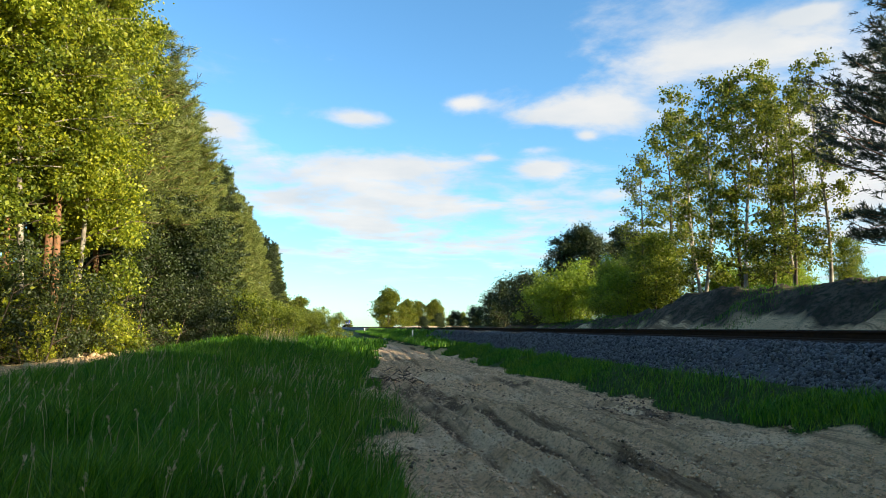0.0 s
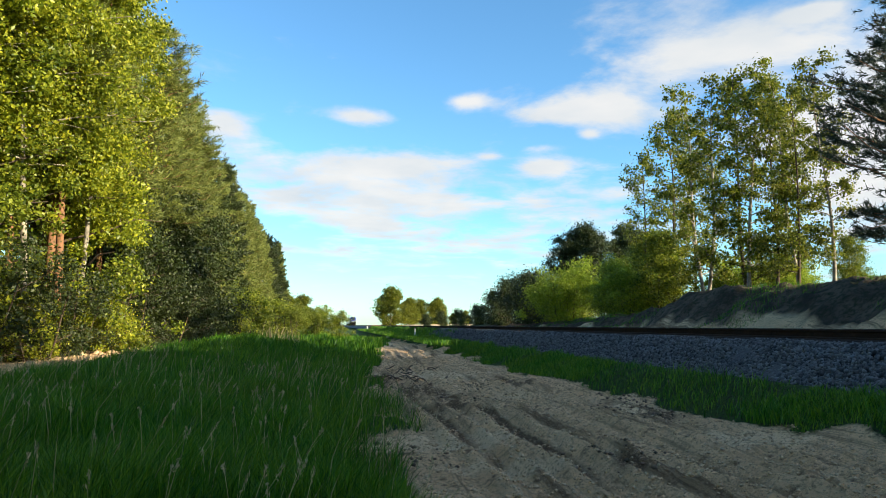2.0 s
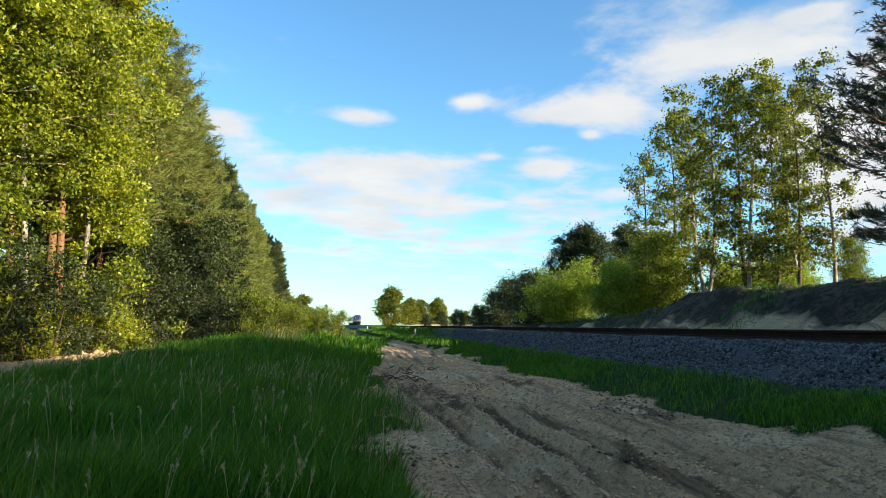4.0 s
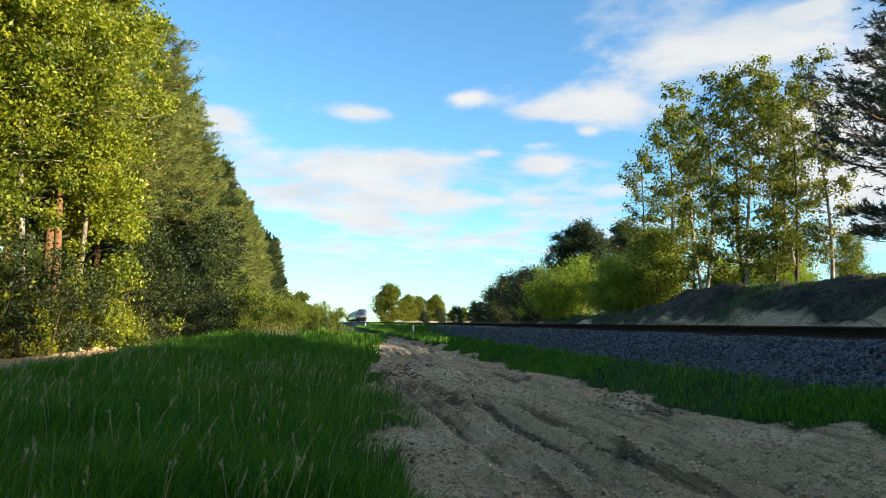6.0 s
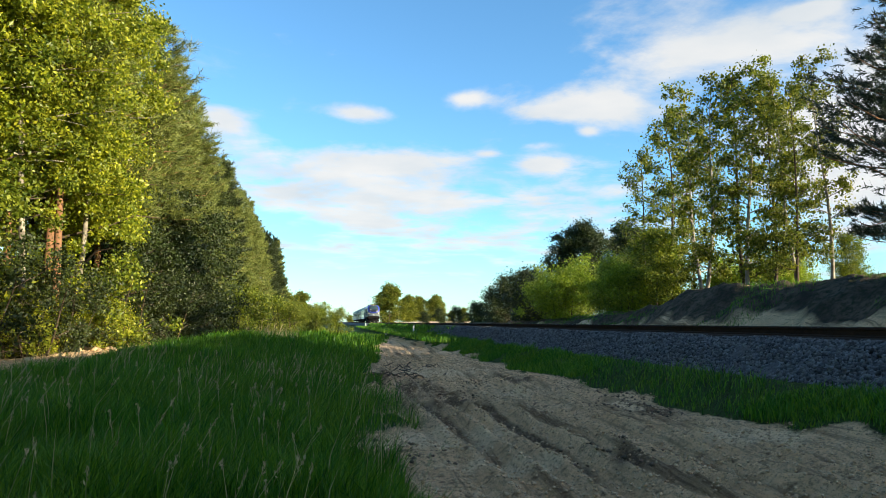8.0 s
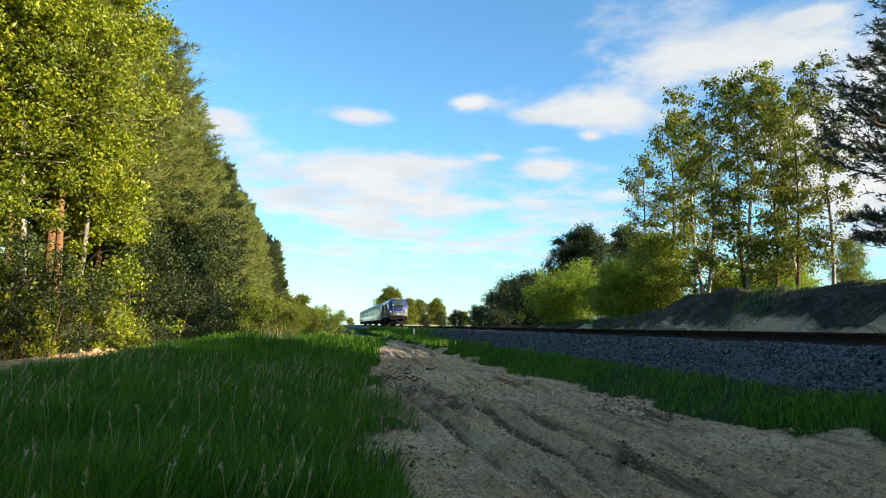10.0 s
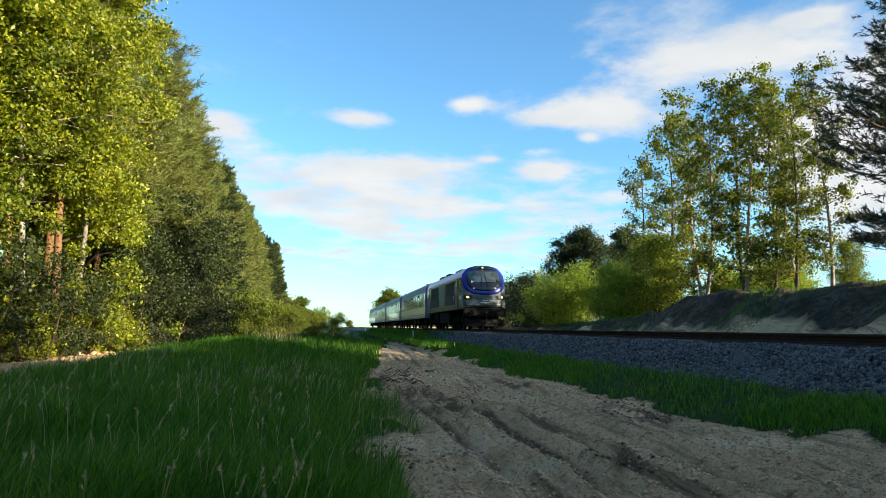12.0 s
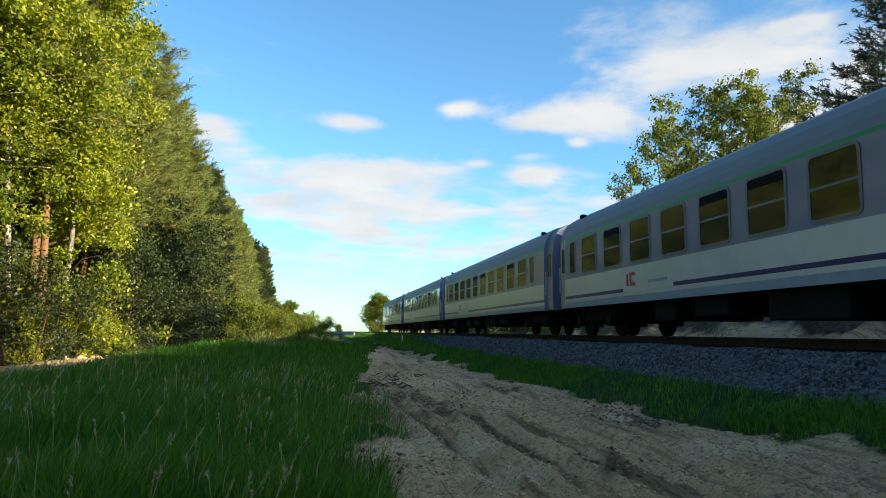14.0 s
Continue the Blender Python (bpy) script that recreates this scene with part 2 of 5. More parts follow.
def sandy(x, y):
    """1 on the bare road and other pale ground, 0 in the grass."""
    w = 0.55 * fbm(x * 0.8, y * 0.5, 3, 2) * 2
    s = sm(-0.25, 0.35, x - road_left(y) + w) * sm(-0.25, 0.3, road_right(y) - x + w * 0.6)
    tongue = sm(1.9, 0.9, np.abs(x - 0.2)) * sm(2.2, 0.8, np.abs(y - 12.9)) * 0.55
    s = s * (1 - tongue * sm(2.2, 1.2, x))
    s = s * sm(85, 55, y)
    far_side = sm(12.0, 12.6, x) * sm(26, 20, x) * sm(75, 45, y)
    left_sand = sm(-5.4 - 0.03 * y, -6.4 - 0.03 * y, x + 0.6 * fbm(x, y * 0.6, 2, 6)) * sm(-12, -10, x) * sm(54, 42, y)
    # far grass field made pale as sand: its sunlight is put into this mask
    field = sm(18, 26, x) * sm(95, 70, x) * sm(150, 200, y) * sm(700, 400, y)
    return np.clip(np.maximum(np.maximum(s, far_side), np.maximum(left_sand, field)), 0, 1)


def rut_lines(x, y):
    """Wheel ruts along the road: the bent cross coordinate and the depth."""
    bend = x + 0.10 * (y - 8) * sm(14, 4, y) + 0.35 * fbm(y * 0.15, y * 0.0 + 3, 2, 5)
    ruts = 0.0
    for c, wd, dp in ((1.2, 0.10, 0.03), (1.65, 0.13, 0.05), (2.05, 0.09, 0.03), (2.45, 0.15, 0.06), (2.95, 0.10, 0.04), (3.35, 0.12, 0.05), (3.75, 0.16, 0.07), (4.3, 0.11, 0.04), (4.65, 0.12, 0.05), (5.1, 0.18, 0.06)):
        q = (bend - c + 0.12 * fbm(y * 0.5, c + 0 * y, 2, 4)) / wd
        ruts = ruts - dp * np.exp(-q * q) + dp * 0.75 * np.exp(-(np.abs(q) - 1.9) ** 2 * 2)
    return bend, ruts


def gz(x, y):
    x, y = np.asarray(x, float), np.asarray(y, float)
    fade = sm(300, 90, y)
    z = 0.53 * sm(5.6, 7.2, x)
    z = z + 0.25 * sm(12, 14, x) + (bank_top(y) - 0.75) * sm(13.8, 18.6, x + 0.8 * fbm(x * 0.3, y * 0.3, 3, 1))
    amp = np.interp(y, (0, 4, 9, 17, 24, 30, 38, 50, 80), (0.25, 0.27, 0.30, 0.40, 0.60, 0.70, 0.55, 0.32, 0.28))
    rl = road_left(y)
    z = z + amp * sm(0.2, -4.2, x - rl * 0.6) - (amp - 0.25) * sm(-4.6, -7.4, x)
    z = z + 0.14 * fbm(x * 0.35, y * 0.35, 3, 3) * (1 - sm(6.5, 7.2, x) * sm(13, 12, x))
    road = sm(-0.2, 0.6, x - rl) * sm(-0.2, 0.6, road_right(y) - x)
    bend, ruts = rut_lines(x, y)
    churn = 0.035 * fbm(x * 1.6, y * 0.8, 5, 6) + 0.09 * np.abs(fbm(x * 4.6, y * 1.1, 3, 7)) + 0.055 * np.abs(fbm(x * 6, y * 4, 2, 3)) - 0.035
    tread = 0.02 * np.sin(y * 24 + 9 * np.abs(bend * 2.2 % 1 - 0.5) + 3 * fbm(x, y, 2, 1)) * np.clip(-ruts * 14, 0, 1)
    z = z + road * (1.5 * ruts * (0.45 + 0.9 * (fbm(x * 0.4, y * 0.12, 2, 2) + 0.5)) + churn + tread) * sm(70, 25, y)
    bank = sm(12.5, 14.5, x) * sm(21, 18, x)
    z = z + bank * (0.38 * fbm(x * 0.8, y * 0.6, 4, 2) + 0.22 * np.abs(fbm(x * 2.2, y * 1.6, 3, 5)))
    left = sm(-6, -7.5, x) * sm(-12, -9, x) * sm(45, 35, y)
    z = z + left * 0.25 * np.abs(fbm(x * 0.9, y * 0.9, 3, 5))
    z = z * (0.35 + 0.65 * fade) + 0.25 * (1 - fade) * sm(20, 2000, y)
    # the sunlit field beyond the bend lies a little higher
    z = z + 1.1 * sm(150, 240, y) * sm(16, 30, x) * sm(900, 500, y)
    return z


def ground_lines(stops):
    out = [stops[0][0]]
    for (a, s), (b, s2) in zip(stops, stops[1:]):
        n = max(1, int(round((b - a) / ((s + s2) / 2))))
        w = np.linspace(0, 1, n + 1)[1:]
        r = s2 / s
        out += list(a + (b - a) * (w if abs(r - 1) < 0.05 else (r ** w - 1) / (r - 1)))
    return np.array(out)


def ground_material():
    mt = bpy.data.materials.new("ground_earth")
    mt.use_nodes = True
    nt = mt.node_tree
    N, L = nt.nodes.new, nt.links.new
    b = nt.nodes["Principled BSDF"]
    b.inputs["Roughness"].default_value = 0.95
    b.inputs["Specular IOR Level"].default_value = 0.2
    tc = N("ShaderNodeTexCoord")

    def noise_at(scale, detail=6, rough=0.6):
        n = N("ShaderNodeTexNoise")
        n.inputs["Scale"].default_value, n.inputs["Detail"].default_value, n.inputs["Roughness"].default_value = scale, detail, rough
        L(tc.outputs["Object"], n.inputs["Vector"])
        return n.outputs[0]

    def mixed(fac, a, c, lo=0.35, hi=0.65):
        rm = N("ShaderNodeMapRange")
        rm.inputs["From Min"].default_value, rm.inputs["From Max"].default_value = lo, hi
        L(fac, rm.inputs[0])
        mx = N("ShaderNodeMix")
        mx.data_type = "RGBA"
        L(rm.outputs[0], mx.inputs[0])
        for slot, v in ((6, a), (7, c)):
            if isinstance(v, tuple):
                mx.inputs[slot].default_value = (*v, 1)
            else:
                L(v, mx.inputs[slot])
        return mx.outputs[2]
    sand = mixed(noise_at(0.9, 8, 0.65), (0.80, 0.54, 0.30), (0.95, 0.67, 0.39))
    sand = mixed(noise_at(5.0, 8, 0.7), (0.26, 0.165, 0.095), sand, 0.37, 0.45)
    mp = N("ShaderNodeMapping")
    mp.inputs["Scale"].default_value, mp.inputs["Rotation"].default_value = (3.2, 0.10, 1), (0, 0, radians(-3))
    L(tc.outputs["Object"], mp.inputs["Vector"])
    streak = N("ShaderNodeTexNoise")
    streak.inputs["Scale"].default_value, streak.inputs["Detail"].default_value, streak.inputs["Roughness"].default_value = 1.0, 9, 0.72
    L(mp.outputs[0], streak.inputs["Vector"])
    sand = mixed(streak.outputs[0], (0.25, 0.16, 0.09), sand, 0.39, 0.48)
    dry = N("ShaderNodeAttribute")
    dry.attribute_name = "dry"
    pale = N("ShaderNodeMath")
    pale.operation = "MULTIPLY_ADD"
    L(noise_at(2.2, 8, 0.7), pale.inputs[0])
    pale.inputs[1].default_value = 0.8
    L(dry.outputs["Fac"], pale.inputs[2])
    sand = mixed(pale.outputs[0], sand, (0.95, 0.72, 0.45), 0.72, 0.95)
    wn = N("ShaderNodeAttribute")
    wn.attribute_name = "darkened"
    track = N("ShaderNodeMath")
    track.operation = "MULTIPLY_ADD"
    L(streak.outputs[0], track.inputs[0])
    track.inputs[1].default_value = 0.9
    L(wn.outputs["Fac"], track.inputs[2])
    sand = mixed(track.outputs[0], sand, (0.17, 0.108, 0.062), 0.62, 0.98)
    sand = mixed(noise_at(19, 10, 0.8), (0.46, 0.31, 0.18), sand, 0.40, 0.50)
    turf = mixed(noise_at(1.2, 6), (0.025, 0.07, 0.01), (0.05, 0.10, 0.016))
    turf = mixed(noise_at(14, 4), (0.03, 0.032, 0.014), turf, 0.35, 0.5)
    soil = mixed(noise_at(0.8, 8, 0.7), (0.05, 0.038, 0.028), (0.18, 0.135, 0.095), 0.4, 0.66)
    soil = mixed(noise_at(3.2, 9, 0.75), (0.04, 0.045, 0.022), soil, 0.4, 0.52)
    at = N("ShaderNodeAttribute")
    at.attribute_name = "sand"
    add = N("ShaderNodeMath")
    add.operation = "MULTIPLY_ADD"
    L(noise_at(3.5, 6, 0.7), add.inputs[0])
    add.inputs[1].default_value = 0.9
    L(at.outputs["Fac"], add.inputs[2])
    col = mixed(add.outputs[0], turf, sand, 0.82, 1.08)
    at2 = N("ShaderNodeAttribute")
    at2.attribute_name = "soil"
    col = mixed(at2.outputs["Fac"], col, soil, 0.3, 0.7)
    L(col, b.inputs["Base Color"])
    bp = N("ShaderNodeBump")
    bp.inputs["Strength"].default_value, bp.inputs["Distance"].default_value = 1.0, 0.10
    L(noise_at(13, 12, 0.8), bp.inputs["Height"]), L(bp.outputs[0], b.inputs["Normal"])
    return mt


def build_ground():
    xs = ground_lines(((-3000, 500), (-400, 120), (-60, 8), (-14, 1.0), (-9, 0.25), (-1, 0.12), (0, 0.06), (6.2, 0.06), (7.5, 0.2), (13, 0.2), (19.5, 0.2), (30, 2), (80, 12), (400, 120), (3000, 500)))
    ys = ground_lines(((-400, 120), (-40, 8), (0, 1.0), (4, 0.08), (12, 0.07), (20, 0.12), (40, 0.35), (90, 1.5), (300, 12), (900, 120), (4000, 600)))
    X, Y = np.meshgrid(xs, ys)
    Z = gz(X, Y)
    nx, ny = len(xs), len(ys)
    i = (np.arange(ny - 1)[:, None] * nx + np.arange(nx - 1)[None, :]).ravel()
    faces = np.stack([i, i + 1, i + nx + 1, i + nx], 1)
    me = mesh_of("ground", np.stack([X.ravel(), Y.ravel(), Z.ravel()], 1), faces, [ground_material()], smooth=True)
    dry = 0 * X
    for cx, cy, rx, ry, k in ((1.3, 9.0, 1.1, 0.8, 1.0), (5.2, 8.4, 0.8, 0.7, 0.9), (3.2, 21.0, 2.2, 1.6, 0.7), (4.0, 15.0, 1.2, 2.0, 0.5), (2.0, 7.4, 1.2, 0.35, 0.7), (5.3, 12.5, 0.6, 1.2, 0.6)):
        dry = np.maximum(dry, k * np.exp(-((X - cx) / rx) ** 2 - ((Y - cy) / ry) ** 2))
    inside = sm(-0.2, 0.6, X - road_left(Y)) * sm(-0.2, 0.6, road_right(Y) - X)
    # darker sand along the rut bottoms and in a few patches
    darkened = np.clip(-rut_lines(X, Y)[1] * 18, 0, 1) * inside * sm(60, 30, Y) * np.clip(0.55 + 1.3 * fbm(X * 0.5, Y * 0.09, 3, 2), 0, 1)
    for cx, cy, rx, ry, k in ((5.3, 12.0, 0.5, 1.6, 1.0), (2.2, 16.0, 0.9, 2.2, 0.8), (3.0, 7.4, 0.35, 0.5, 0.9), (1.5, 20.0, 0.8, 2.0, 0.9), (4.6, 17.5, 0.5, 2.5, 0.7), (1.9, 12.2, 0.8, 0.9, 0.8)):
        darkened = np.maximum(darkened, inside * k * np.exp(-((X - cx) / rx) ** 2 - ((Y - cy) / ry) ** 2) * np.clip(0.6 + 2.2 * fbm(X * 2.2, Y * 0.8, 3, 1), 0, 1))
    for nm, val in (("darkened", darkened), ("dry", dry), ("sand", sandy(X, Y)), ("soil", sm(14.9, 16.4, X + 0.8 * fbm(X, Y, 2, 3)) * sm(30, 24, X) * sm(110, 60, Y) * sm(-0.45, -0.1, fbm(X * 0.5, Y * 0.4, 3, 1) + 0.25))):
        at = me.attributes.new(nm, "FLOAT", "POINT")
        at.data.foreach_set("value", val.ravel().astype(np.float32))
    tagged(piece("ground", me), "rutted pale sand road between grass verges and a soil bank", "ground", kind="structure")


build_ground()


# ---- the railway ----
def build_track():
    track = tagged(new("railway_track"), "rusty steel rails on a grey crushed-stone bed", "railway track")
    ys = ground_lines(((-70, 3), (0, 0.5), (6, 0.12), (26, 0.2), (60, 1), (200, 8), (1500, 60)))
    prof = [(-2.75, 0.42), (-2.55, 0.56), (-2.25, 0.77), (-1.95, 0.98), (-1.72, 1.11), (-1.56, 1.11), (-1.35, 1.03), (-1.0, 1.02), (-0.4, 1.0), (0, 1.12), (0.4, 1.12), (1.0, 1.15), (1.4, 1.15), (1.7, 1.12), (2.1, 0.9), (2.95, 0.5)]
    X, Y = np.meshgrid([p[0] + TRACK_X for p in prof], ys)
    Z = np.tile([p[1] for p in prof], (len(ys), 1))
    Z = Z + 0.07 * fbm(X * 1.5, Y * 1.1, 3, 3) * (np.abs(X - TRACK_X) > 1.4)
    X = X + 0.16 * fbm(Y * 0.7, X, 3, 2) * (np.abs(X - TRACK_X) > 1.9)
    nx, ny = len(prof), len(ys)
    i = (np.arange(ny - 1)[:, None] * nx + np.arange(nx - 1)[None, :]).ravel()
    piece("ballast_bed", mesh_of("ballast_bed", np.stack([X.ravel(), Y.ravel(), Z.ravel()], 1), np.stack([i, i + 1, i + nx + 1, i + nx], 1), [BALLAST_BED, BED_DARK], [1 if 5 <= q % nx < 12 else 0 for q in i]), track, "grey crushed-stone ballast bed")
    # loose stones on the near slope
    rng = np.random.default_rng(3)
    n = 42000
    y = 5.5 + 50 * rng.random(n) ** 1.7
    s = rng.random(n) * 1.36
    lx = -2.85 + s
    z = np.interp(lx, [p[0] for p in prof], [p[1] for p in prof]) + 0.07 * fbm((lx + TRACK_X) * 1.5, y * 1.1, 3, 3)
    size = (0.022 + 0.026 * rng.random(n)) * (1 + 0.012 * y)
    octa = np.array([(1, 0, 0), (-1, 0, 0), (0, 1, 0), (0, -1, 0), (0, 0, 1), (0, 0, -1)], float)
    tri = np.array([(0, 2, 4), (2, 1, 4), (1, 3, 4), (3, 0, 4), (2, 0, 5), (1, 2, 5), (3, 1, 5), (0, 3, 5)])
    q = rng.normal(size=(n, 4))
    q /= np.linalg.norm(q, axis=1)[:, None]
    a, b, c, d = q.T
    R = np.array([[1 - 2 * (c * c + d * d), 2 * (b * c - a * d), 2 * (b * d + a * c)], [2 * (b * c + a * d), 1 - 2 * (b * b + d * d), 2 * (c * d - a * b)], [2 * (b * d - a * c), 2 * (c * d + a * b), 1 - 2 * (b * b + c * c)]]).transpose(2, 0, 1)
    V = octa[None] * (0.7 + 0.6 * rng.random((n, 6, 1))) * size[:, None, None]
    V = np.einsum("nij,nkj->nki", R, V) + np.stack([lx + TRACK_X, y, z + size * 0.5], 1)[:, None]
    F = (tri[None] + 6 * np.arange(n)[:, None, None]).reshape(-1, 3)
    st = piece("ballast_rubble", mesh_of("ballast_rubble", V.reshape(-1, 3), F, [BALLAST]), track, "loose grey-blue crushed stones")
    tagged(st, kind="stuff")
    # rails: flat-bottomed section
    sec = [(-0.075, 0), (-0.07, 0.02), (-0.012, 0.035), (-0.01, 0.125), (-0.036, 0.135), (-0.036, 0.165), (-0.03, 0.172), (0.03, 0.172), (0.036, 0.165), (0.036, 0.135), (0.01, 0.125), (0.012, 0.035), (0.07, 0.02), (0.075, 0)]
    for sx in (-0.753, 0.753):
        vs = [(x + sx + TRACK_X, yy, z + RAIL_Z - 0.172) for yy in (-70, 300, 1500) for x, z in sec]
        k = len(sec)
        fs, mi = [], []
        for r in range(2):
            for j in range(k):
                fs.append((r * k + j, r * k + (j + 1) % k, (r + 1) * k + (j + 1) % k, (r + 1) * k + j))
                mi.append(1 if j == 6 else 0)
        piece("rail", mesh_of("rail", vs, fs, [RAIL, RAIL_TOP], mi), track)
    bm = block(-1.3, 1.3, -0.13, 0.13, 0.94, 1.15, 0.02)
    sl = part("sleeper", bm, SLEEPER, track)
    sl.location = (TRACK_X, 4, 0)
    for k in range(1, 150):
        o = piece("sleeper", sl.data, track)
        o.location = (TRACK_X, 4 + 0.6 * k, 0)
    return track


build_track()


def rubble(name, rng, x, y, z, size, mat, label, parent=None, squash=0.7):
    """Loose lumps, each a rough eight-faced stone."""
    n = len(x)
    octa = np.array([(1, 0, 0), (-1, 0, 0), (0, 1, 0), (0, -1, 0), (0, 0, 1), (0, 0, -1)], float)
    tri = np.array([(0, 2, 4), (2, 1, 4), (1, 3, 4), (3, 0, 4), (2, 0, 5), (1, 2, 5), (3, 1, 5), (0, 3, 5)])
    a = rng.random(n) * 6.283
    V = octa[None] * (0.6 + 0.8 * rng.random((n, 6, 3))) * size[:, None, None]
    c, s = np.cos(a)[:, None], np.sin(a)[:, None]
    X, Y = V[..., 0] * c - V[..., 1] * s, V[..., 0] * s + V[..., 1] * c
    V = np.stack([X + x[:, None], Y + y[:, None], V[..., 2] * squash + z[:, None]], 2)
    F = (tri[None] + 6 * np.arange(n)[:, None, None]).reshape(-1, 3)
    return tagged(piece(name, mesh_of(name, V.reshape(-1, 3), F, [mat]), parent), label, kind="stuff")


def build_road_litter():
    rng = np.random.default_rng(40)
    n = 26000
    x, y = 0.2 + 6.0 * rng.random(n), 4.6 + 28 * rng.random(n) ** 1.8
    k = sandy(x, y) > 0.35
    x, y = x[k], y[k]
    size = (0.005 + 0.022 * rng.random(len(x)) ** 3) * (1 + 0.03 * y)
    tagged(rubble("sand_crumbs", rng, x, y, gz(x, y) + size * 0.2, size, SAND_LUMP, "crumbs of dry sand on the churned road"), category="soil")
    # dark turf clods in small heaps
    cx, cy = np.array([0.75, 1.6, 2.1, 1.2, 5.25, 3.1, 1.55, 0.9, 5.6, 4.9, 2.6, 3.4]), np.array([8.1, 20.5, 22.0, 18.6, 11.0, 7.6, 17.5, 19.4, 13.5, 12.2, 14.0, 17.0])
    i = rng.integers(0, len(cx), 1500)
    x, y = cx[i] + rng.normal(size=1500) * (0.18 + 0.012 * cy[i]), cy[i] + rng.normal(size=1500) * (0.12 + 0.03 * cy[i])
    size = 0.008 + 0.035 * rng.random(1500) ** 3
    tagged(rubble("turf_clods", rng, x, y, gz(x, y) + size * 0.3, size, CLOD, "dark clods of torn turf on the sand"), category="soil")
    # pale heaps of dug sand before the forest edge
    n = 260
    t = rng.random(n)
    y = 15 + 24 * t
    x = -6.6 - 2.6 * t + rng.normal(size=n) * 0.7
    size = 0.04 + 0.22 * rng.random(n) ** 3
    tagged(rubble("sand_heap_lumps", rng, x, y, gz(x, y) + size * 0.1, size, SAND_LUMP, "pale lumps of dug sand before the forest edge", squash=0.55), category="soil")
    # torn roots and sticks
    for k in range(26):
        j = k % 3
        bx, by = ((1.6, 20.3), (1.2, 18.2), (2.3, 21.8))[j]
        bx, by = bx + rng.normal() * 0.6, by + rng.normal() * 0.9
        az, L = rng.random() * 6.283, 0.3 + 0.5 * rng.random()
        bm = None
        pts = []
        for q in range(4):
            px_, py_ = bx + math.cos(az + 0.4 * q) * L * q / 3, by + math.sin(az + 0.4 * q) * L * q / 3
            pts.append((px_, py_, float(gz(px_, py_)) + 0.03 + 0.05 * math.sin(q * 1.3) + 0.03 * rng.random()))
        for q in range(3):
            bm = rod(pts[q], pts[q + 1], 0.018 * (1 - 0.25 * q), 0.018 * (0.75 - 0.25 * q), 5, bm)
        tagged(part("stick", bm, WOOD_DEAD, None), "dark torn root lying on the sand road", "stick", "sticks on the road")


CLOD = material("turf_clod", (0.15, 0.105, 0.068), 0.95, island=0.4)
build_road_litter()


# ---- trees ----
class Tubes:
    def __init__(self):
        self.v, self.f = [], []

    def add(self, pts, radii, sides=6):
        base = len(self.v)
        pts = [Vector(p) for p in pts]
        for k, (p, r) in enumerate(zip(pts, radii)):
            d = (pts[min(k + 1, len(pts) - 1)] - pts[max(k - 1, 0)]).normalized()
            a = d.orthogonal().normalized()
            b = d.cross(a)
            for j in range(sides):
                t = 2 * math.pi * j / sides
                self.v.append(p + (a * math.cos(t) + b * math.sin(t)) * r)
        for k in range(len(pts) - 1):
            for j in range(sides):
                i0, i1 = base + k * sides + j, base + k * sides + (j + 1) % sides
                self.f.append((i0, i1, i1 + sides, i0 + sides))

    def mesh(self, name, mat):
        return mesh_of(name, self.v, self.f, [mat], smooth=True)


def leaf_mesh(name, centres, size, mat, rng, aspect=0.62, droop=0.3):
    """Small folded leaves, each a pair of triangles."""
    n = len(centres)
    d = rng.normal(size=(n, 3))
    d[:, 2] -= droop
    d /= np.linalg.norm(d, axis=1)[:, None]
    e = np.cross(d, rng.normal(size=(n, 3)))
    e /= np.linalg.norm(e, axis=1)[:, None] + 1e-9
    nrm = np.cross(d, e)
    s = (size * (0.6 + 0.8 * rng.random(n)))[:, None]
    c = np.asarray(centres)
    v = np.stack([c - d * s * 0.5, c + e * s * aspect * 0.5 + nrm * s * 0.12, c + d * s * 0.5, c - e * s * aspect * 0.5 + nrm * s * 0.12], 1).reshape(-1, 3)
    i = 4 * np.arange(n)[:, None]
    f = np.concatenate([i + np.array([[0, 1, 2]]), i + np.array([[0, 2, 3]])], 0)
    return mesh_of(name, v, f, [mat])


def needle_mesh(name, tips, dirs, length, mat, rng, per=14, width=0.05):
    """Tufts of needles: thin triangles fanned round each twig's end."""
    n = len(tips)
    t = np.repeat(np.asarray(tips), per, 0)
    d = np.repeat(np.asarray(dirs), per, 0) + rng.normal(size=(n * per, 3)) * 0.55
    d /= np.linalg.norm(d, axis=1)[:, None]
    e = np.cross(d, rng.normal(size=d.shape))
    e /= np.linalg.norm(e, axis=1)[:, None] + 1e-9
    L = (length * (0.6 + 0.7 * rng.random(len(t))))[:, None]
    off = np.repeat(np.asarray(dirs), per, 0) * (rng.random(len(t))[:, None] - 0.5) * length * 1.6
    b = t + off
    v = np.stack([b + e * L * width, b - e * L * width, b + d * L], 1).reshape(-1, 3)
    return mesh_of(name, v, np.arange(len(v)).reshape(-1, 3), [mat])


def bough(rng, start, az, rise, length, sag, n=5):
    pts = []
    for k in range(n + 1):
        u = k / n
        r = length * u
        pts.append(Vector(start) + Vector((math.cos(az) * r, math.sin(az) * r, rise * r + sag * u * u * length)) + Vector(rng.normal(size=3) * 0.05 * length * u))
    return pts


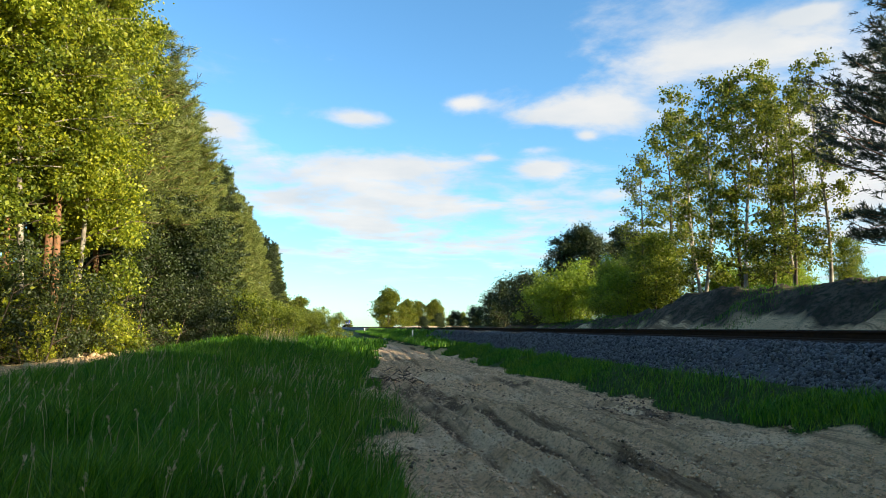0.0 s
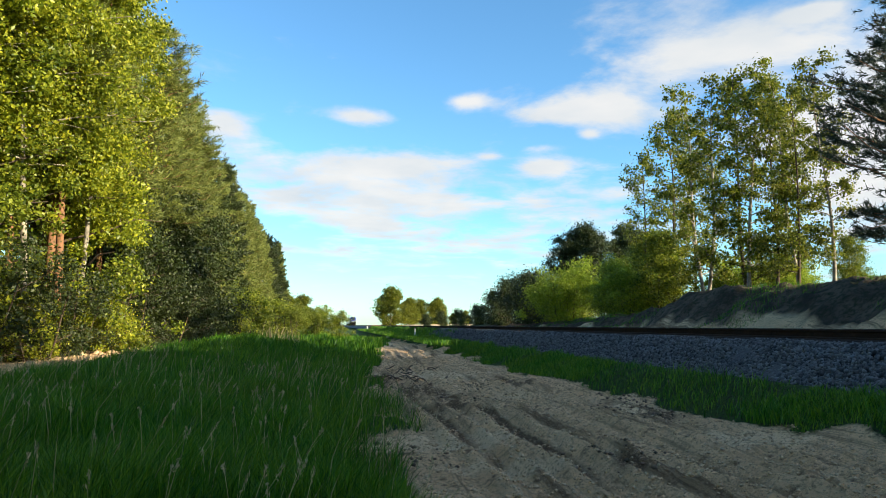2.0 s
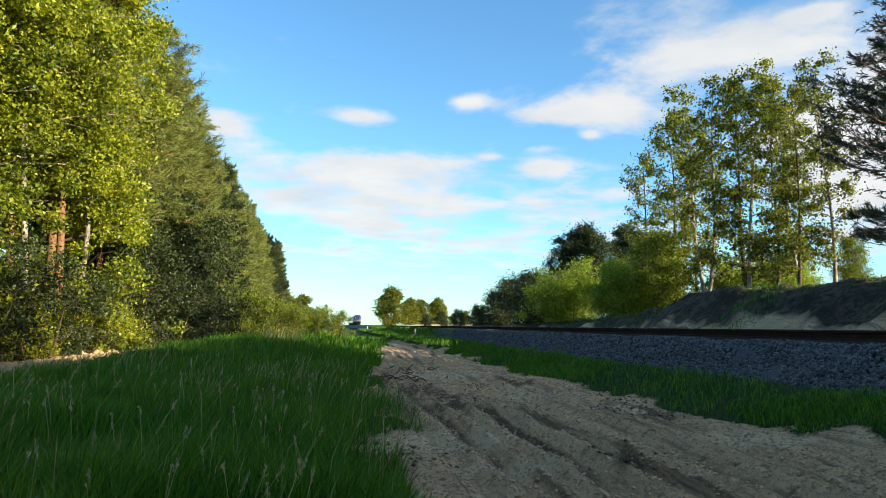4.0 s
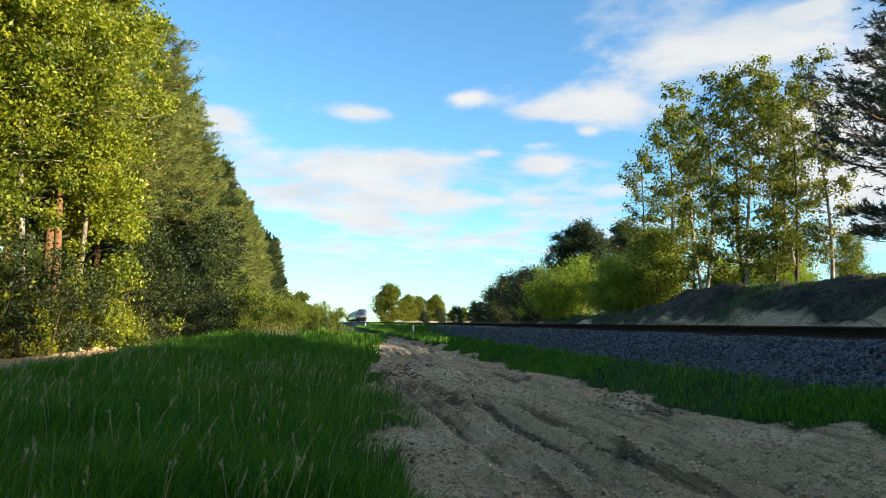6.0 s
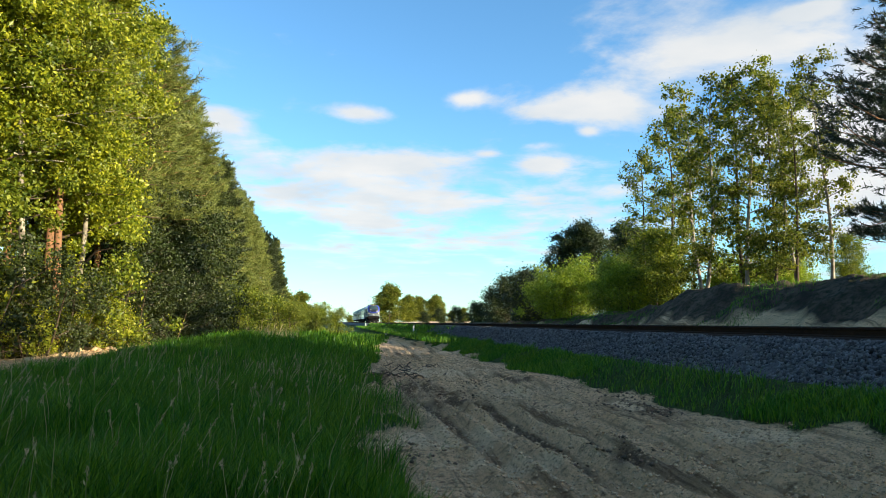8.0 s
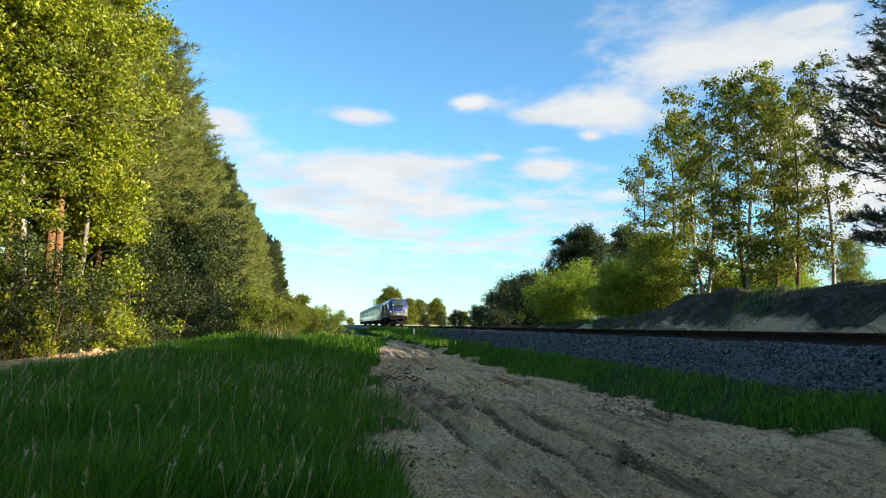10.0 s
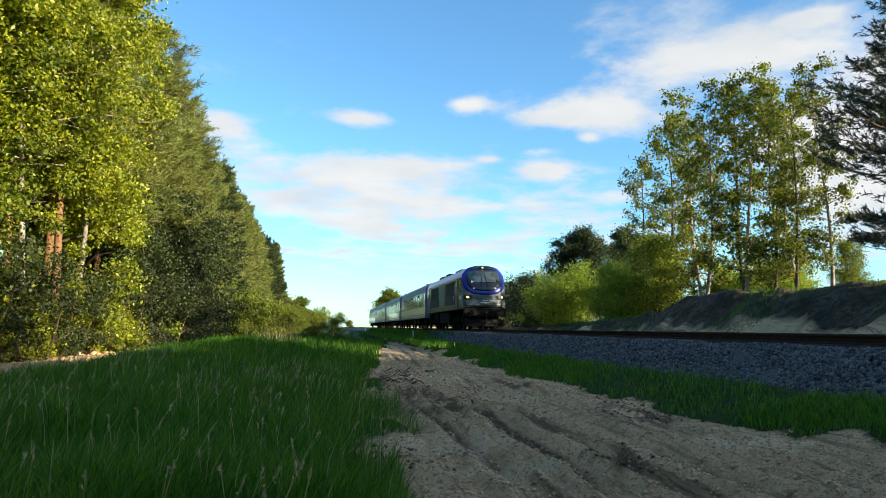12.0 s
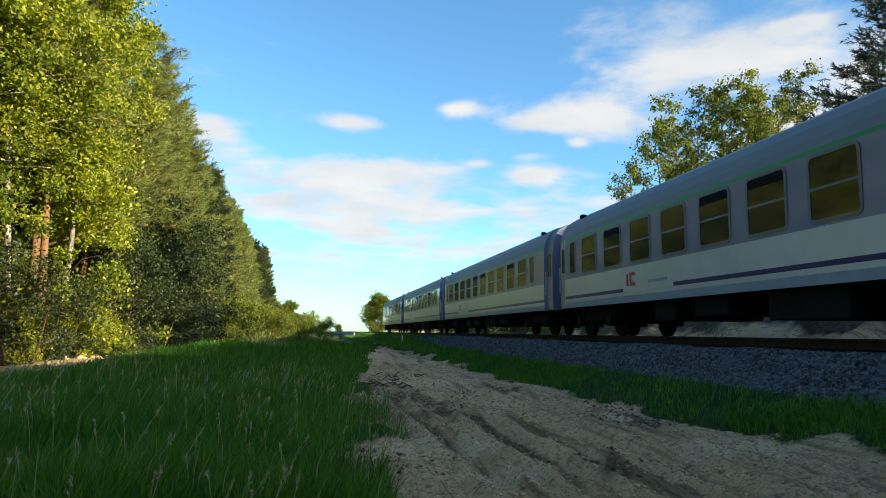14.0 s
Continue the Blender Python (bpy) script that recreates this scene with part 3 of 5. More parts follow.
def broadleaf(name, seed, height, base, radius, clumps, per, leaf, trunk_r, leaf_mat, bark, label, category="tree", spread=0.75, stems=1, slim=False):
    rng = np.random.default_rng(seed)
    tree = tagged(new(name), label, category)
    tb = Tubes()
    cen = []
    for s in range(stems):
        ox, oy = (rng.normal(size=2) * 0.35 * (stems > 1))
        lean = rng.normal(size=2) * 0.025 * height + np.array((ox, oy)) * (1.2 if stems > 1 else 0)
        h = height * (0.8 + 0.2 * rng.random()) if stems > 1 else height

        def axis(u):
            return Vector((ox + lean[0] * u + 0.012 * height * math.sin(u * 7 + seed), oy + lean[1] * u + 0.012 * height * math.cos(u * 5 + seed), h * u - 0.25 * (1 - u)))
        us = np.linspace(0, 0.97, 11)
        tb.add([axis(u) for u in us], [trunk_r * (1 - 0.88 * u) * (1.25 if u == 0 else 1) for u in us], 8)
        nb = max(6, clumps // (6 * stems))
        for k in range(nb):
            u = base / height + (0.98 - base / height) * ((k + rng.random()) / nb)
            w = (u - base / height) / (1 - base / height)
            prof = (min(1.0, 0.55 + w) * (1 - w ** 3 * 0.55) if slim else math.sin(math.pi * min(1, 0.16 + 0.84 * w) ** (0.75 if not slim else 1.0)) ** 0.7 if w < 0.97 else 0.25)
            ln = max(0.4, radius * prof * (0.65 + 0.55 * rng.random()))
            az = rng.random() * 6.283
            rise = (0.35 if not slim else 0.5) + 0.4 * w
            b = bough(rng, axis(u), az, rise * (0.6 + 0.6 * rng.random()), ln, -0.15)
            r0 = trunk_r * (1 - 0.85 * u) * 0.5
            tb.add(b, [r0 * (1 - 0.8 * q / 5) + 0.006 for q in range(6)], 4)
            m = max(2, clumps // (nb * stems))
            for c in range(m):
                q = 0.3 + 0.7 * rng.random() ** 0.7
                p = b[0].lerp(b[-1], q) + Vector(rng.normal(size=3) * 0.16 * radius)
                cen.append((p, rng.random()))
                if rng.random() < 0.4:
                    k0 = b[0].lerp(b[-1], q * 0.8)
                    tb.add([k0, k0.lerp(p, 0.6) + Vector((0, 0, 0.05)), p], [r0 * 0.3 + 0.004, r0 * 0.2 + 0.003, 0.003], 3)
    piece("trunk", tb.mesh("trunk", bark), tree)
    cc = np.array([p for p, _ in cen])
    pts = np.repeat(cc, per, 0)
    sp = spread * (0.5 + 0.8 * np.repeat(np.array([w for _, w in cen]), per))
    pts = pts + rng.normal(size=pts.shape) * sp[:, None] * np.array((0.5, 0.5, 0.38))
    pts = pts[pts[:, 2] > min(0.25, base * 0.5)]
    piece("crown", leaf_mesh("crown", pts, leaf, leaf_mat, rng), tree)
    return tree


def pine(name, seed, height, base, radius, leaf_mat, bark, label, dense=1.0, droop=-0.1, conic=0.8, tuft=0.22, per=14, width=0.05):
    rng = np.random.default_rng(seed)
    tree = tagged(new(name), label, "tree")
    tb = Tubes()
    lean = rng.normal(size=2) * 0.012 * height

    def axis(u):
        return Vector((lean[0] * u + 0.006 * height * math.sin(u * 6 + seed), lean[1] * u, height * u - 0.3 * (1 - u)))
    us = np.linspace(0, 1, 12)
    tb.add([axis(u) for u in us], [0.0105 * height * (1 - 0.93 * u) for u in us], 8)
    tips, dirs = [], []
    z = base
    while z < height - 0.3:
        w = (z - base) / (height - base)
        ln = radius * ((1 - w) ** conic * 0.9 + 0.12) * (0.55 + 0.45 * min(1, w * 5 + 0.35))
        for k in range(4 + int(rng.random() * 3)):
            az = rng.random() * 6.283
            L = ln * (0.6 + 0.6 * rng.random())
            b = bough(rng, axis(z / height), az, (0.15 + 0.5 * w) + 0.15 * rng.normal(), L, droop + 0.25 * rng.random())
            tb.add(b, [0.012 * L * (1 - 0.8 * q / 5) + 0.006 for q in range(6)], 4)
            m = int(dense * (5 + L * 9))
            for c in range(m):
                q = 0.22 + 0.78 * rng.random() ** 0.75
                side = Vector((-math.sin(az), math.cos(az), 0)) * rng.normal() * 0.28 * L * (1.1 - q * 0.6)
                p = b[0].lerp(b[-1], q) + side + Vector((0, 0, (droop + 0.1) * L * q * q * 0.6 + rng.normal() * 0.07 + 0.05))
                tips.append(p)
                dirs.append((Vector((math.cos(az), math.sin(az), 0.6)) * 0.6 + side * 0.8 + Vector(rng.normal(size=3) * 0.25)).normalized())
        z += 0.38 + 0.25 * rng.random()
    for _ in range(8):
        tips.append(axis(1.0) + Vector((0, 0, -0.3 * rng.random())))
        dirs.append(Vector((rng.normal() * 0.3, rng.normal() * 0.3, 1)).normalized())
    piece("trunk", tb.mesh("trunk", bark), tree)
    piece("crown", needle_mesh("crown", np.array(tips), np.array(dirs), tuft, leaf_mat, rng, per=per, width=width), tree)
    return tree


def plant(ob, x, y, turn=0, s=1.0, sz=None, first=False, sink=0.05):
    m = pose(x, y, float(gz(x, y)) - sink, 0, 0, turn) @ Matrix.Diagonal((s, s, sz or s, 1))
    if first:
        ob.matrix_basis = m
        return ob
    return copy_thing(ob, m)


FOREST = "trees of the forest edge"


def scatter(protos, spots):
    """Each prototype's first spot takes the prototype itself, later ones its copies."""
    used = set()
    made = []
    for kind, x, y, s, *sz in spots:
        ob = protos[kind]
        h = (x * 37.7 + y * 91.3) % 360
        if kind not in used:
            used.add(kind)
            made.append((ob, x, y, h, s, sz[0] if sz else None))
        else:
            plant(ob, x, y, h, s, sz[0] if sz else None)
    for ob, x, y, h, s, sz in made:
        plant(ob, x, y, h, s, sz, first=True)


def build_forest():
    P = {
        "oak": broadleaf("alder_tree", 11, 17, 1.2, 4.2, 330, 170, 0.155, 0.2, LEAF_YELLOW, BARK, "sunlit yellow-green broadleaf tree at the forest edge", spread=0.62),
        "alder": broadleaf("alder_tree", 12, 15, 0.8, 3.6, 290, 170, 0.155, 0.17, LEAF, BARK, "green broadleaf tree at the forest edge", spread=0.62),
        "pine": pine("pine_tree", 13, 18, 5.5, 3.3, NEEDLE, BARK_PINE, "tall pine with orange-brown bark at the forest edge", dense=1.0, tuft=0.36, width=0.045, conic=0.5, per=18),
        "high": broadleaf("birch_tree", 42, 18, 6.5, 3.2, 250, 240, 0.14, 0.13, LEAF_YELLOW, BARK_BIRCH, "tall sunlit birch with a high yellow-green crown", spread=0.62),
        "tall": pine("pine_tree", 19, 19, 9.0, 3.0, NEEDLE, BARK_PINE, "tall bare-stemmed pine with sunlit orange bark", dense=1.4, tuft=0.30, width=0.045),
        "spruce": pine("conifer_tree", 14, 17, 0.8, 3.4, NEEDLE, BARK_PINE, "dense olive-green conifer at the forest edge", dense=1.3, conic=0.85, tuft=0.34, width=0.07, per=12),
        "spruce2": pine("conifer_tree", 15, 15, 0.5, 3.3, LEAF_DARK_SHADE, BARK, "dense dark green conifer at the forest edge", dense=1.3, conic=0.8, tuft=0.34, width=0.08, per=12),
        "maple": broadleaf("maple_tree", 18, 9, 0.3, 3.0, 230, 110, 0.17, 0.14, LEAF_DARK_SHADE, BARK, "broadleaf tree at the forest edge, shade put into its dark leaves", spread=0.8),
        "shrub": broadleaf("bush", 16, 3.2, 0.1, 1.7, 70, 90, 0.13, 0.04, LEAF, BARK, "leafy green bush under the forest edge", "bush", spread=0.55, stems=3),
        "broom": broadleaf("bush", 17, 2.6, 0.1, 1.3, 60, 110, 0.10, 0.03, LEAF_YELLOW, BARK, "feathery yellow-green bush beside bare sand", "bush", spread=0.45, stems=4),
        "juniper": broadleaf("bush", 41, 3.6, 0.1, 1.5, 90, 130, 0.10, 0.04, LEAF_DARK_SHADE, BARK, "dark feathery bush under the forest, shade put into its leaves", "bush", spread=0.5, stems=4),
    }
    for ob in P.values():
        tagged(ob, group=FOREST if ob["category"] == "tree" else "bushes of the forest edge")
    spots = [("oak", -11.8, 31.5, 0.95), ("oak", -14.6, 25.5, 1.05), ("alder", -12.6, 25.0, 0.95), ("maple", -10.0, 36.4, 0.8), ("tall", -11.3, 31.0, 1.0), ("tall", -13.0, 29.0, 1.02), ("high", -10.7, 26.6, 1.0), ("high", -12.6, 23.6, 1.0), ("high", -10.3, 31.0, 0.95), ("tall", -10.3, 29.2, 0.9), ("tall", -12.6, 30.5, 0.85), ("juniper", -9.6, 33.5, 1.1), ("pine", -11.1, 36.0, 1.0), ("pine", -10.5, 41.0, 1.0), ("pine", -10.1, 46.8, 0.92), ("pine", -10.3, 52.5, 0.86), ("juniper", -10.6, 26.2, 1.0), ("juniper", -11.6, 24.6, 1.2), ("juniper", -9.8, 28.0, 0.75), ("juniper", -8.9, 37.5, 1.0), ("juniper", -8.8, 40.5, 1.1), ("juniper", -9.0, 44.0, 1.1),
             ("oak", -13.8, 36.0, 1.0), ("maple", -9.0, 47.0, 0.95), ("maple", -8.9, 41.5, 0.9), ("maple", -9.6, 53.0, 1.0), ("pine", -12.3, 43.5, 1.05), ("alder", -18.0, 31.0, 1.1), ("pine", -17, 37, 1.1), ("alder", -20, 25, 1.1), ("pine", -15.5, 41, 1.1), ("spruce", -13.5, 48, 1.0)]
    rng = np.random.default_rng(5)
    y = 50.0
    while y < 165:
        for row, dx in ((0, 0.0), (1, 4.0), (2, 8.5)):
            k = ("spruce", "spruce2", "spruce", "spruce", "pine")[int(rng.random() * 5)]
            s = 0.95 + 0.12 * rng.random()
            if row == 0 and k == "pine":
                k = "spruce"
            spots.append((k, -10.5 - 0.012 * (y - 50) - dx - rng.random() * 0.8, y + rng.random() * 2, s, s * (17.0 / {"spruce": 17, "spruce2": 15, "alder": 15, "pine": 18}[k])))
        if y < 110:
            spots.append(("alder", -9.6 - 0.018 * (y - 50) - rng.random(), y + 2, 0.3 + 0.25 * rng.random()))
        y += 4.4 + 0.02 * (y - 50)
    # unseen row carrying the forest on past the camera, added to block sky light
    for k in range(9):
        spots.append((("alder", "pine", "oak")[k % 3], -13.5 - 3 * (k % 2), 19 - 5.5 * k, 1.0))
    for k in range(16):
        if 2 < k < 10:
            continue
        spots.append((("shrub", "broom")[k % 2], -9.0 - rng.random() * 1.6, 30 + k * 2.6 + rng.random(), 0.8 + 0.5 * rng.random()))
    for x, yy, s in ((-11.0, 23.5, 1.0), (-9.8, 26.0, 0.8), (-13, 21.5, 1.2), (-8.7, 31.0, 0.85), (-6.2, 66, 1.4), (-4.5, 70, 1.1), (-3.5, 66, 0.85), (-1.6, 69, 0.8), (0.4, 66, 0.8), (-2, 78, 1.0), (-8.2, 62, 1.3)):
        spots.append(("broom" if x < -8 else "shrub", x, yy, s))
    for k in range(14):
        spots.append(("shrub", -9.5 + 0.03 * k - rng.random() * 3, 74 + 10 * k, 1.2 + 0.6 * rng.random()))
    scatter(P, spots)


build_forest()


def build_right_side():
    P = {
        "birch": broadleaf("birch_tree", 21, 13.0, 1.6, 1.7, 165, 40, 0.165, 0.12, LEAF_BIRCH, BARK_BIRCH, "slender birch with pale trunk on the soil bank", spread=0.46, slim=True),
        "aspen": broadleaf("birch_tree", 22, 12.8, 1.0, 1.75, 175, 40, 0.165, 0.11, LEAF_BIRCH, BARK, "slender dark-stemmed birch on the soil bank", spread=0.46, slim=True),
        "dark": broadleaf("oak_tree", 23, 12, 1.5, 4.2, 260, 230, 0.22, 0.25, LEAF_DARK_SHADE, BARK, "dark green broadleaf tree behind the bushes", spread=0.9),
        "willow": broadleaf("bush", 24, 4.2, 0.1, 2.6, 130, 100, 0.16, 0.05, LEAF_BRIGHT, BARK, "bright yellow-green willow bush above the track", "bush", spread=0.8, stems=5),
        "scrub": broadleaf("bush", 25, 4.0, 0.1, 2.5, 130, 100, 0.16, 0.05, LEAF_DARK_SHADE, BARK, "dark green bush beside the track", "bush", spread=0.8, stems=4),
        "young": broadleaf("young_tree", 26, 6.5, 0.4, 2.2, 140, 100, 0.16, 0.07, LEAF, BARK, "young green tree among bushes", "tree", spread=0.8),
        "pine": pine("pine_tree", 27, 15, 1.5, 4.2, NEEDLE_SHADED, BARK_PINE, "pine with hanging branches, its silhouette shade put into dark needles", dense=1.5, droop=-0.08, tuft=0.22, width=0.08, per=18),
        "hedge": broadleaf("broadleaf_tree", 28, 8, 0.5, 3.6, 150, 70, 0.26, 0.14, LEAF, BARK, "leafy broadleaf tree out of view, added to cast shade", spread=1.1),
    }
    tagged(P["birch"], group="birches on the bank"), tagged(P["aspen"], group="birches on the bank")
    spots = [("aspen", 20.6, 45.2, 0.88), ("aspen", 21.0, 41.6, 1.0), ("birch", 21.0, 38.5, 1.0), ("birch", 20.4, 36.7, 0.95), ("aspen", 21.3, 34.7, 0.95), ("birch", 20.8, 33.4, 0.93), ("aspen", 21.2, 32.0, 0.84), ("birch", 21.4, 30.6, 0.78), ("aspen", 20.7, 29.3, 0.74),
             ("birch", 21.0, 27.6, 0.75), ("birch", 22.8, 43, 0.9),
             ("dark", 28.6, 80.0, 0.91), ("dark", 36.0, 84.0, 0.95), ("dark", 33, 70, 0.72),
             ]
    spots += [("willow", 17.6, 53.5, 0.95), ("willow", 18.6, 57.0, 0.9), ("young", 19.2, 47.5, 0.55), ("willow", 20.6, 50, 0.8), ("willow", 18.8, 43.6, 0.8),
             ("scrub", 18.2, 62, 1.0), ("scrub", 18.4, 67, 1.05), ("scrub", 18.3, 73, 1.05), ("scrub", 18.0, 80, 0.82), ("scrub", 17.6, 88, 0.62), ("scrub", 17.2, 100, 0.52), ("scrub", 17.2, 115, 0.5), ("scrub", 17.2, 135, 0.5),
             ("young", 19.6, 41.2, 0.75), ("young", 21.5, 46.5, 0.8), ("young", 23, 54, 0.75), ("young", 22, 62, 0.75), ("young", 22.5, 74, 0.7), ("young", 24, 36, 0.42), ("young", 24.5, 31, 0.4), ("young", 42, 46, 0.7),
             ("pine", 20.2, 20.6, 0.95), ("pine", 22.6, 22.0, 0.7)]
    # trees out of view on the right, added to keep sun off road and loco
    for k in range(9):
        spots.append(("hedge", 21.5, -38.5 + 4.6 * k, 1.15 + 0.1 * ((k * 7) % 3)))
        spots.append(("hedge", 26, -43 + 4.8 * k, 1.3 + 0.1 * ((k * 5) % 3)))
    for k, y in enumerate((1.5, 5.0, 8.5, 12.0, 15.0)):
        spots.append(("hedge", 22 + (k % 2), y, 0.9 if y < 13 else 0.78))
    for x, y, s in ((24.5, 35.5, 0.5), (26, 38.5, 0.7), (24.5, 41.5, 0.7), (27, 44.5, 0.8), (25, 31.5, 0.3)):
        spots.append(("willow", x, y, s))
    # row behind the camera, added unseen to cut down the sky light
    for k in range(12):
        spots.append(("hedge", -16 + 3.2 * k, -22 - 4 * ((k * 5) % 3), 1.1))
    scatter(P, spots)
    # woods far off beyond the bend of the track
    F = {"far": broadleaf("far_tree", 31, 14, 0.6, 5.6, 170, 130, 0.5, 0.3, LEAF_BIRCH, BARK, "rounded green tree far across the fields", spread=1.6),
         "far2": broadleaf("far_tree", 32, 11, 0.4, 4.6, 150, 130, 0.5, 0.3, LEAF_BIRCH, BARK, "green tree far across the fields", spread=1.4)}
    for ob in F.values():
        tagged(ob, group="far trees")
    fs = [("far", 20.5, 260, 0.92), ("far2", 30.5, 290, 0.86), ("far2", 36.5, 300, 0.84), ("far2", 43, 300, 0.9), ("far2", 49, 330, 0.8), ("far2", 60, 360, 0.45), ("far2", 66, 350, 0.35), ("far2", -11, 260, 0.95), ("far2", -17, 240, 1.1), ("far", -24, 260, 1.0), ("far2", -5, 300, 0.6), ("far2", 2, 420, 0.5), ("far2", 12, 460, 0.45), ("far2", 70, 380, 0.6), ("far2", 82, 400, 0.6)]
    scatter(F, fs)


build_right_side()


# ---- grass ----
def blades(name, rng, n, xr, yr, height, width, mat, label, keep, power=1.0, lean=0.35, base=None):
    x = xr[0] + (xr[1] - xr[0]) * rng.random(n)
    y = yr[0] + (yr[1] - yr[0]) * rng.random(n) ** power
    k = keep(x, y, rng)
    x, y = x[k], y[k]
    n = len(x)
    h = height * (0.4 + 0.8 * rng.random(n)) * (1 + 1.1 * fbm(x * 1.3, y * 1.1, 3, 4))
    a = rng.random(n) * 6.283
    side = np.stack([np.cos(a), np.sin(a), np.zeros(n)], 1) * (width * (1 + 0.02 * y) * (0.6 + 0.6 * rng.random(n)))[:, None]
    la = rng.random(n) * 6.283
    ln = np.stack([np.cos(la), np.sin(la), np.zeros(n)], 1) * (h * lean * (0.3 + rng.random(n)))[:, None]
    ln[:, 0] += 0.12 * h
    b = np.stack([x, y, (base or gz)(x, y) - 0.02], 1)
    up = np.stack([np.zeros(n), np.zeros(n), h], 1)
    v = np.stack([b - side, b + side, b + up * 0.6 + ln * 0.35 + side * 0.7, b + up * 0.6 + ln * 0.35 - side * 0.7, b + up * 0.95 + ln], 1).reshape(-1, 3)
    i = 5 * np.arange(n)[:, None]
    f = np.concatenate([i + np.array([[0, 1, 2]]), i + np.array([[0, 2, 3]]), i + np.array([[3, 2, 4]])], 0)
    return tagged(piece(name, mesh_of(name, v, f, [mat])), label, "grass", kind="stuff")


def build_grass():
    rng = np.random.default_rng(8)

    def meadow(x, y, r):
        tongue = (x > -0.3) & (y > 9.8) & (y < 17) & (r.random(len(x)) > 0.22)
        return (sandy(x, y) + 0.55 * r.random(len(x)) ** 2 < 0.5) & ~tongue & (x < 7.1 - 0.25 * r.random(len(x)))
    blades("grass", rng, 170000, (-8, 1.5), (3.2, 13), 0.34, 0.0048, GRASS, "long green meadow grass beside the sand road", meadow, 1.0, lean=0.6)
    blades("grass", rng, 95000, (-10, 3), (12, 30), 0.32, 0.007, GRASS, "long green meadow grass on the low mound", meadow, 1.2, lean=0.55)
    blades("grass", rng, 30000, (-12, 5), (28, 75), 0.36, 0.014, GRASS, "meadow grass far along the sand road", meadow, 1.2)
    blades("grass", rng, 120000, (4.8, 7.35), (4, 45), 0.19, 0.0065, GRASS, "short green grass at the foot of the stone bed", lambda x, y, r: meadow(x, y, r) & (fbm(x * 1.1, y * 0.7, 3, 5) + 0.35 * r.random(len(x)) > -0.16), 1.6, lean=0.6)
    def foot(x, y):
        return np.maximum(gz(x, y), np.interp(x - TRACK_X, (-2.75, -2.55, -2.25, -1.95, -1.72), (0.42, 0.56, 0.77, 0.98, 1.11)))
    blades("grass", rng, 42000, (5.0, 8.05), (36, 150), 0.26, 0.011, GRASS, "grass creeping over the foot of the stone bed", lambda x, y, r: r.random(len(x)) < np.where(x > 7.0, sm(42, 66, y), sm(36, 44, y)), 1.7, lean=0.5, base=foot)
    blades("bank_weeds", rng, 30000, (13.4, 20), (14, 60), 0.17, 0.006, GRASS, "dark weeds scattered over the soil bank", lambda x, y, r: fbm(x * 0.7, y * 0.5, 3, 4) + 0.15 * r.random(len(x)) > 0.14, 1.2, lean=0.5)
    blades("dry_grass", rng, 1500, (-8, 0.6), (4, 24), 0.5, 0.0045, STRAW, "pale seed stalks standing above the grass", meadow, 1.3, lean=0.25)
    blades("dry_grass", rng, 220, (-3.6, -1.5), (31, 37), 0.75, 0.008, STRAW, "tall pale weeds on the crest of the mound", meadow, 1.0, lean=0.3)
    blades("dry_grass", rng, 5000, (-1.5, 2.0), (4, 14), 0.14, 0.004, STRAW, "short dry grass along the road's edge", lambda x, y, r: (sandy(x, y) > 0.15) & (sandy(x, y) < 0.75), 1.0, lean=0.6)


def build_seed_heads():
    """Bent stalks that end in a loose pale panicle."""
    rng = np.random.default_rng(77)
    n = 400
    x, y = -7.5 + 8.2 * rng.random(n), 4.2 + 13 * rng.random(n) ** 1.3
    k = sandy(x, y) < 0.15
    x, y = x[k], y[k]
    n = len(x)
    h = 0.42 + 0.28 * rng.random(n)
    a = rng.random(n) * 6.283
    way = np.stack([np.cos(a) * 0.25 + 0.15, np.sin(a) * 0.25, np.ones(n)], 1)
    foot = np.stack([x, y, gz(x, y) - 0.02], 1)
    mid, tip = foot + way * np.array((0.4, 0.4, 1)) * (h * 0.55)[:, None], foot + way * h[:, None]
    w = np.array((0.0016, 0.0012, 0)) * (1 + 0.05 * y)[:, None]
    v = [np.stack([foot - w, foot + w, mid + w, mid - w], 1), np.stack([mid - w, mid + w, tip + w * 0.7, tip - w * 0.7], 1)]
    for q in range(16):
        u = 0.72 + 0.28 * q / 15
        c = mid + (tip - mid) * u + rng.normal(size=(n, 3)) * 0.010 * (1.6 - u)
        d = rng.normal(size=(n, 3)) * 0.006 + np.array((0, 0, 0.011))
        e = rng.normal(size=(n, 3)) * 0.004
        v.append(np.stack([c - d, c + e, c + d, c - e], 1))
    v = np.concatenate(v, 0).reshape(-1, 3)
    tagged(piece("seed_heads", mesh_of("seed_heads", v, np.arange(len(v)).reshape(-1, 4), [STRAW])), "pale feathery seed heads over the meadow grass", "grass", kind="stuff")


build_grass()
build_seed_heads()


# ---- the train ----
def extrude(name, prof, y0, y1, mats, mi, caps=True):
    k = len(prof)
    vs = [(x, y0, z) for x, z in prof] + [(x, y1, z) for x, z in prof]
    fs = [(j, j + k, (j + 1) % k + k, (j + 1) % k) for j in range(k)]
    ix = list(mi)
    if caps:
        fs += [tuple(range(k)), tuple(reversed(range(k, 2 * k)))]
        ix += [0, 0]
    return mesh_of(name, vs, fs, mats, ix)


def mirrored(right):
    """Closed outline from its right half, listed from the bottom upwards."""
    return right + [(-x, z) for x, z in reversed(right)]


